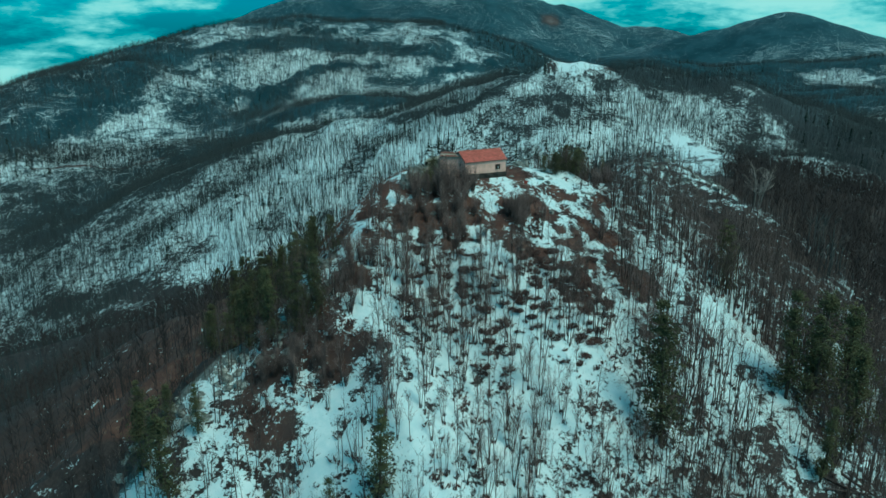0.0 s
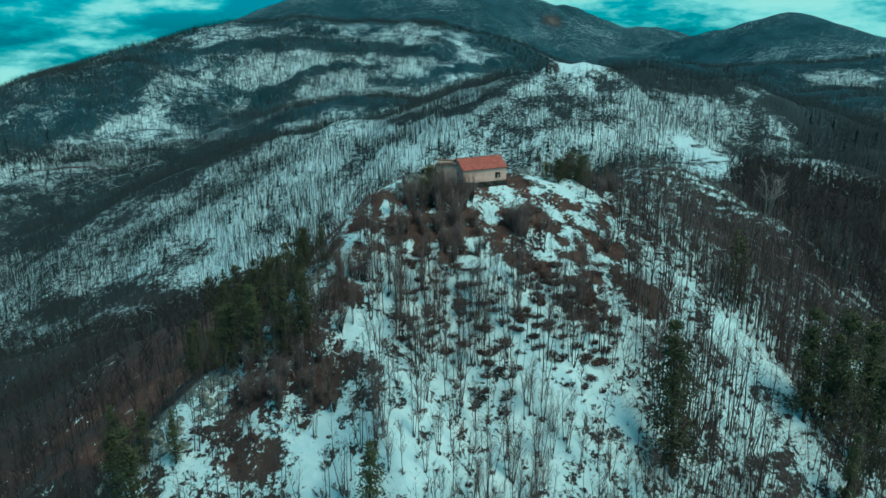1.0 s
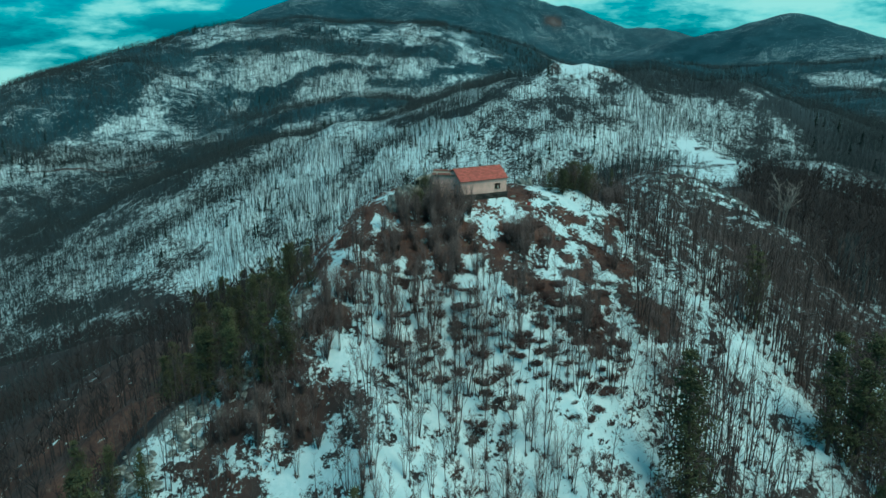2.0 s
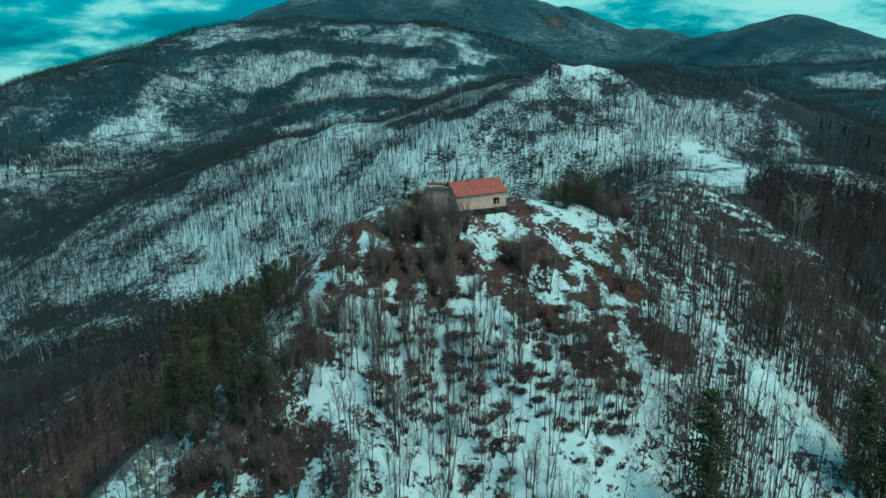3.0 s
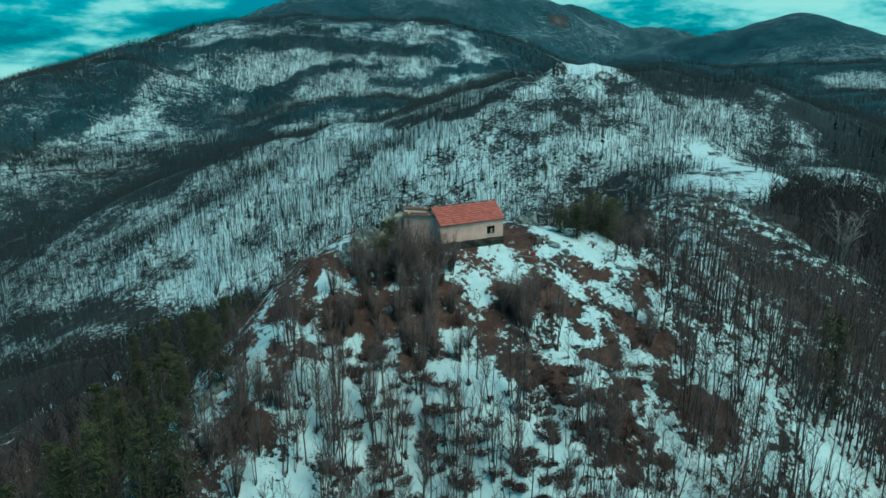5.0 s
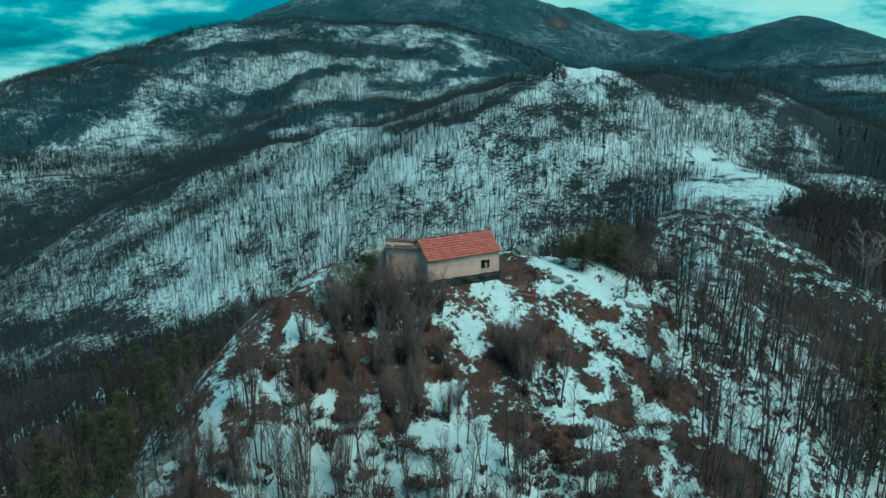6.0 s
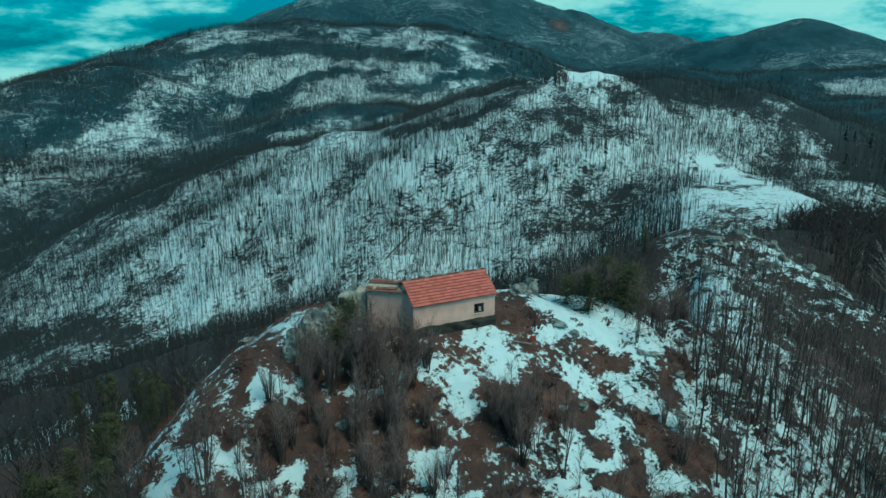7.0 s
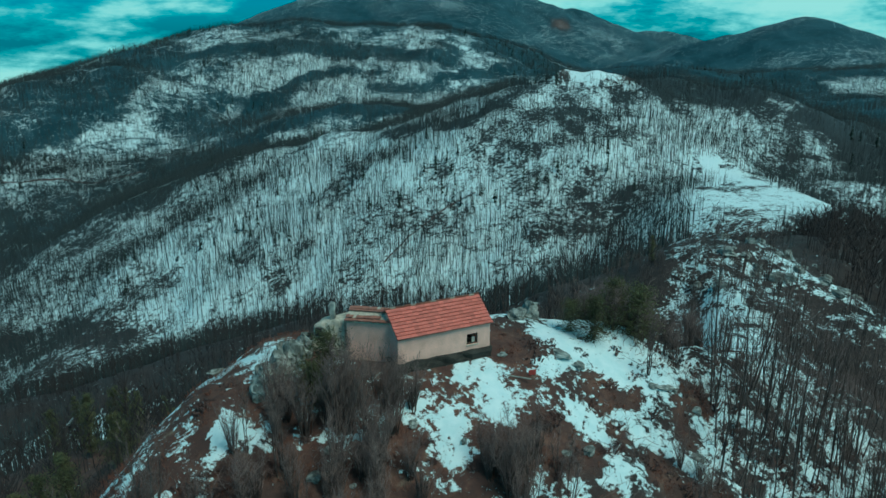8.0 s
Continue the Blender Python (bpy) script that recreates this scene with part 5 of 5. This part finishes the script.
# a broad pale tree standing out of the dark wood
wood, fine = bare_tree(random.Random(77), 10.5, 7, 10, 6, 1.3)
pale = thing_tree("pale_tree", (("trunk", wood, PALE_BARK), ("crown", fine, PALE_BARK)), "broad pale-barked leafless tree in the dark wood", "tree", "")
pale.matrix_basis = pose(72, 167.5, float(height(72, 167.5)) - 0.1, 0, 0, 40) @ Matrix.Diagonal((1.9, 1.9, 1.1, 1))


# ---- fallen logs, and the forest tracks on the slopes beyond ----
for lx, ly, turn, long in ((52.5, 91.6, -4, 9.5), (53.5, 90.3, 9, 7.5), (57.0, 93.0, -14, 6.0)):
    log = tagged(new("fallen_log"), "dark fallen trunk lying across the snow", "log", "fallen logs")
    log.matrix_basis = pose(lx, ly, float(height(lx, ly)) + 0.25, 0, 0, 0)
    way = Vector((math.cos(radians(turn)), math.sin(radians(turn)), 0))
    line = []
    for k in range(6):
        q = way * long * k / 5
        line.append(Vector((q.x, q.y, float(height(lx + q.x, ly + q.y) - height(lx, ly)))))
    v, f = tube(line, [0.24, 0.22, 0.20, 0.17, 0.13, 0.03], 6)
    ob = new("trunk", raw_mesh("trunk", v, f, [BARK]))
    ob.parent = log
    v, f = tube([line[3], line[3] + Vector((0.5, -0.6, 1.2))], [0.07, 0.02], 4)
    ob = new("branch_stub", raw_mesh("branch_stub", v, f, [BARK]))
    ob.parent = log


def track(name, points, wide, label):
    """A narrow bare track laid over the ground from point to point."""
    v, f = [], []
    for (ax, ay), (bx, by) in zip(points[:-1], points[1:]):
        n = int(math.hypot(bx - ax, by - ay) / 4)
        for k in range(n):
            px, py = ax + (bx - ax) * k / n, ay + (by - ay) * k / n + 2.0 * math.sin(k * 0.35)
            d = Vector((bx - ax, by - ay, 0)).normalized()
            o = Vector((-d.y, d.x, 0)) * wide * 0.5
            for s in (-1, 1):
                v.append((px + o.x * s, py + o.y * s, float(height(px + o.x * s, py + o.y * s)) + 0.7))
    f = [(2 * i, 2 * i + 1, 2 * i + 3, 2 * i + 2) for i in range(len(v) // 2 - 1)]
    return tagged(new(name, raw_mesh(name, v, f, [SHRUB])), label, "track", kind="structure")


track("track", [(-31, 458), (-17, 488), (-1, 509), (24, 523)], 1.1, "dark narrow forest track climbing the far slope")
track("track", [(-475, 839), (-417, 842), (-362, 855), (-322, 854)], 3.0, "narrow forest road across the far slope")
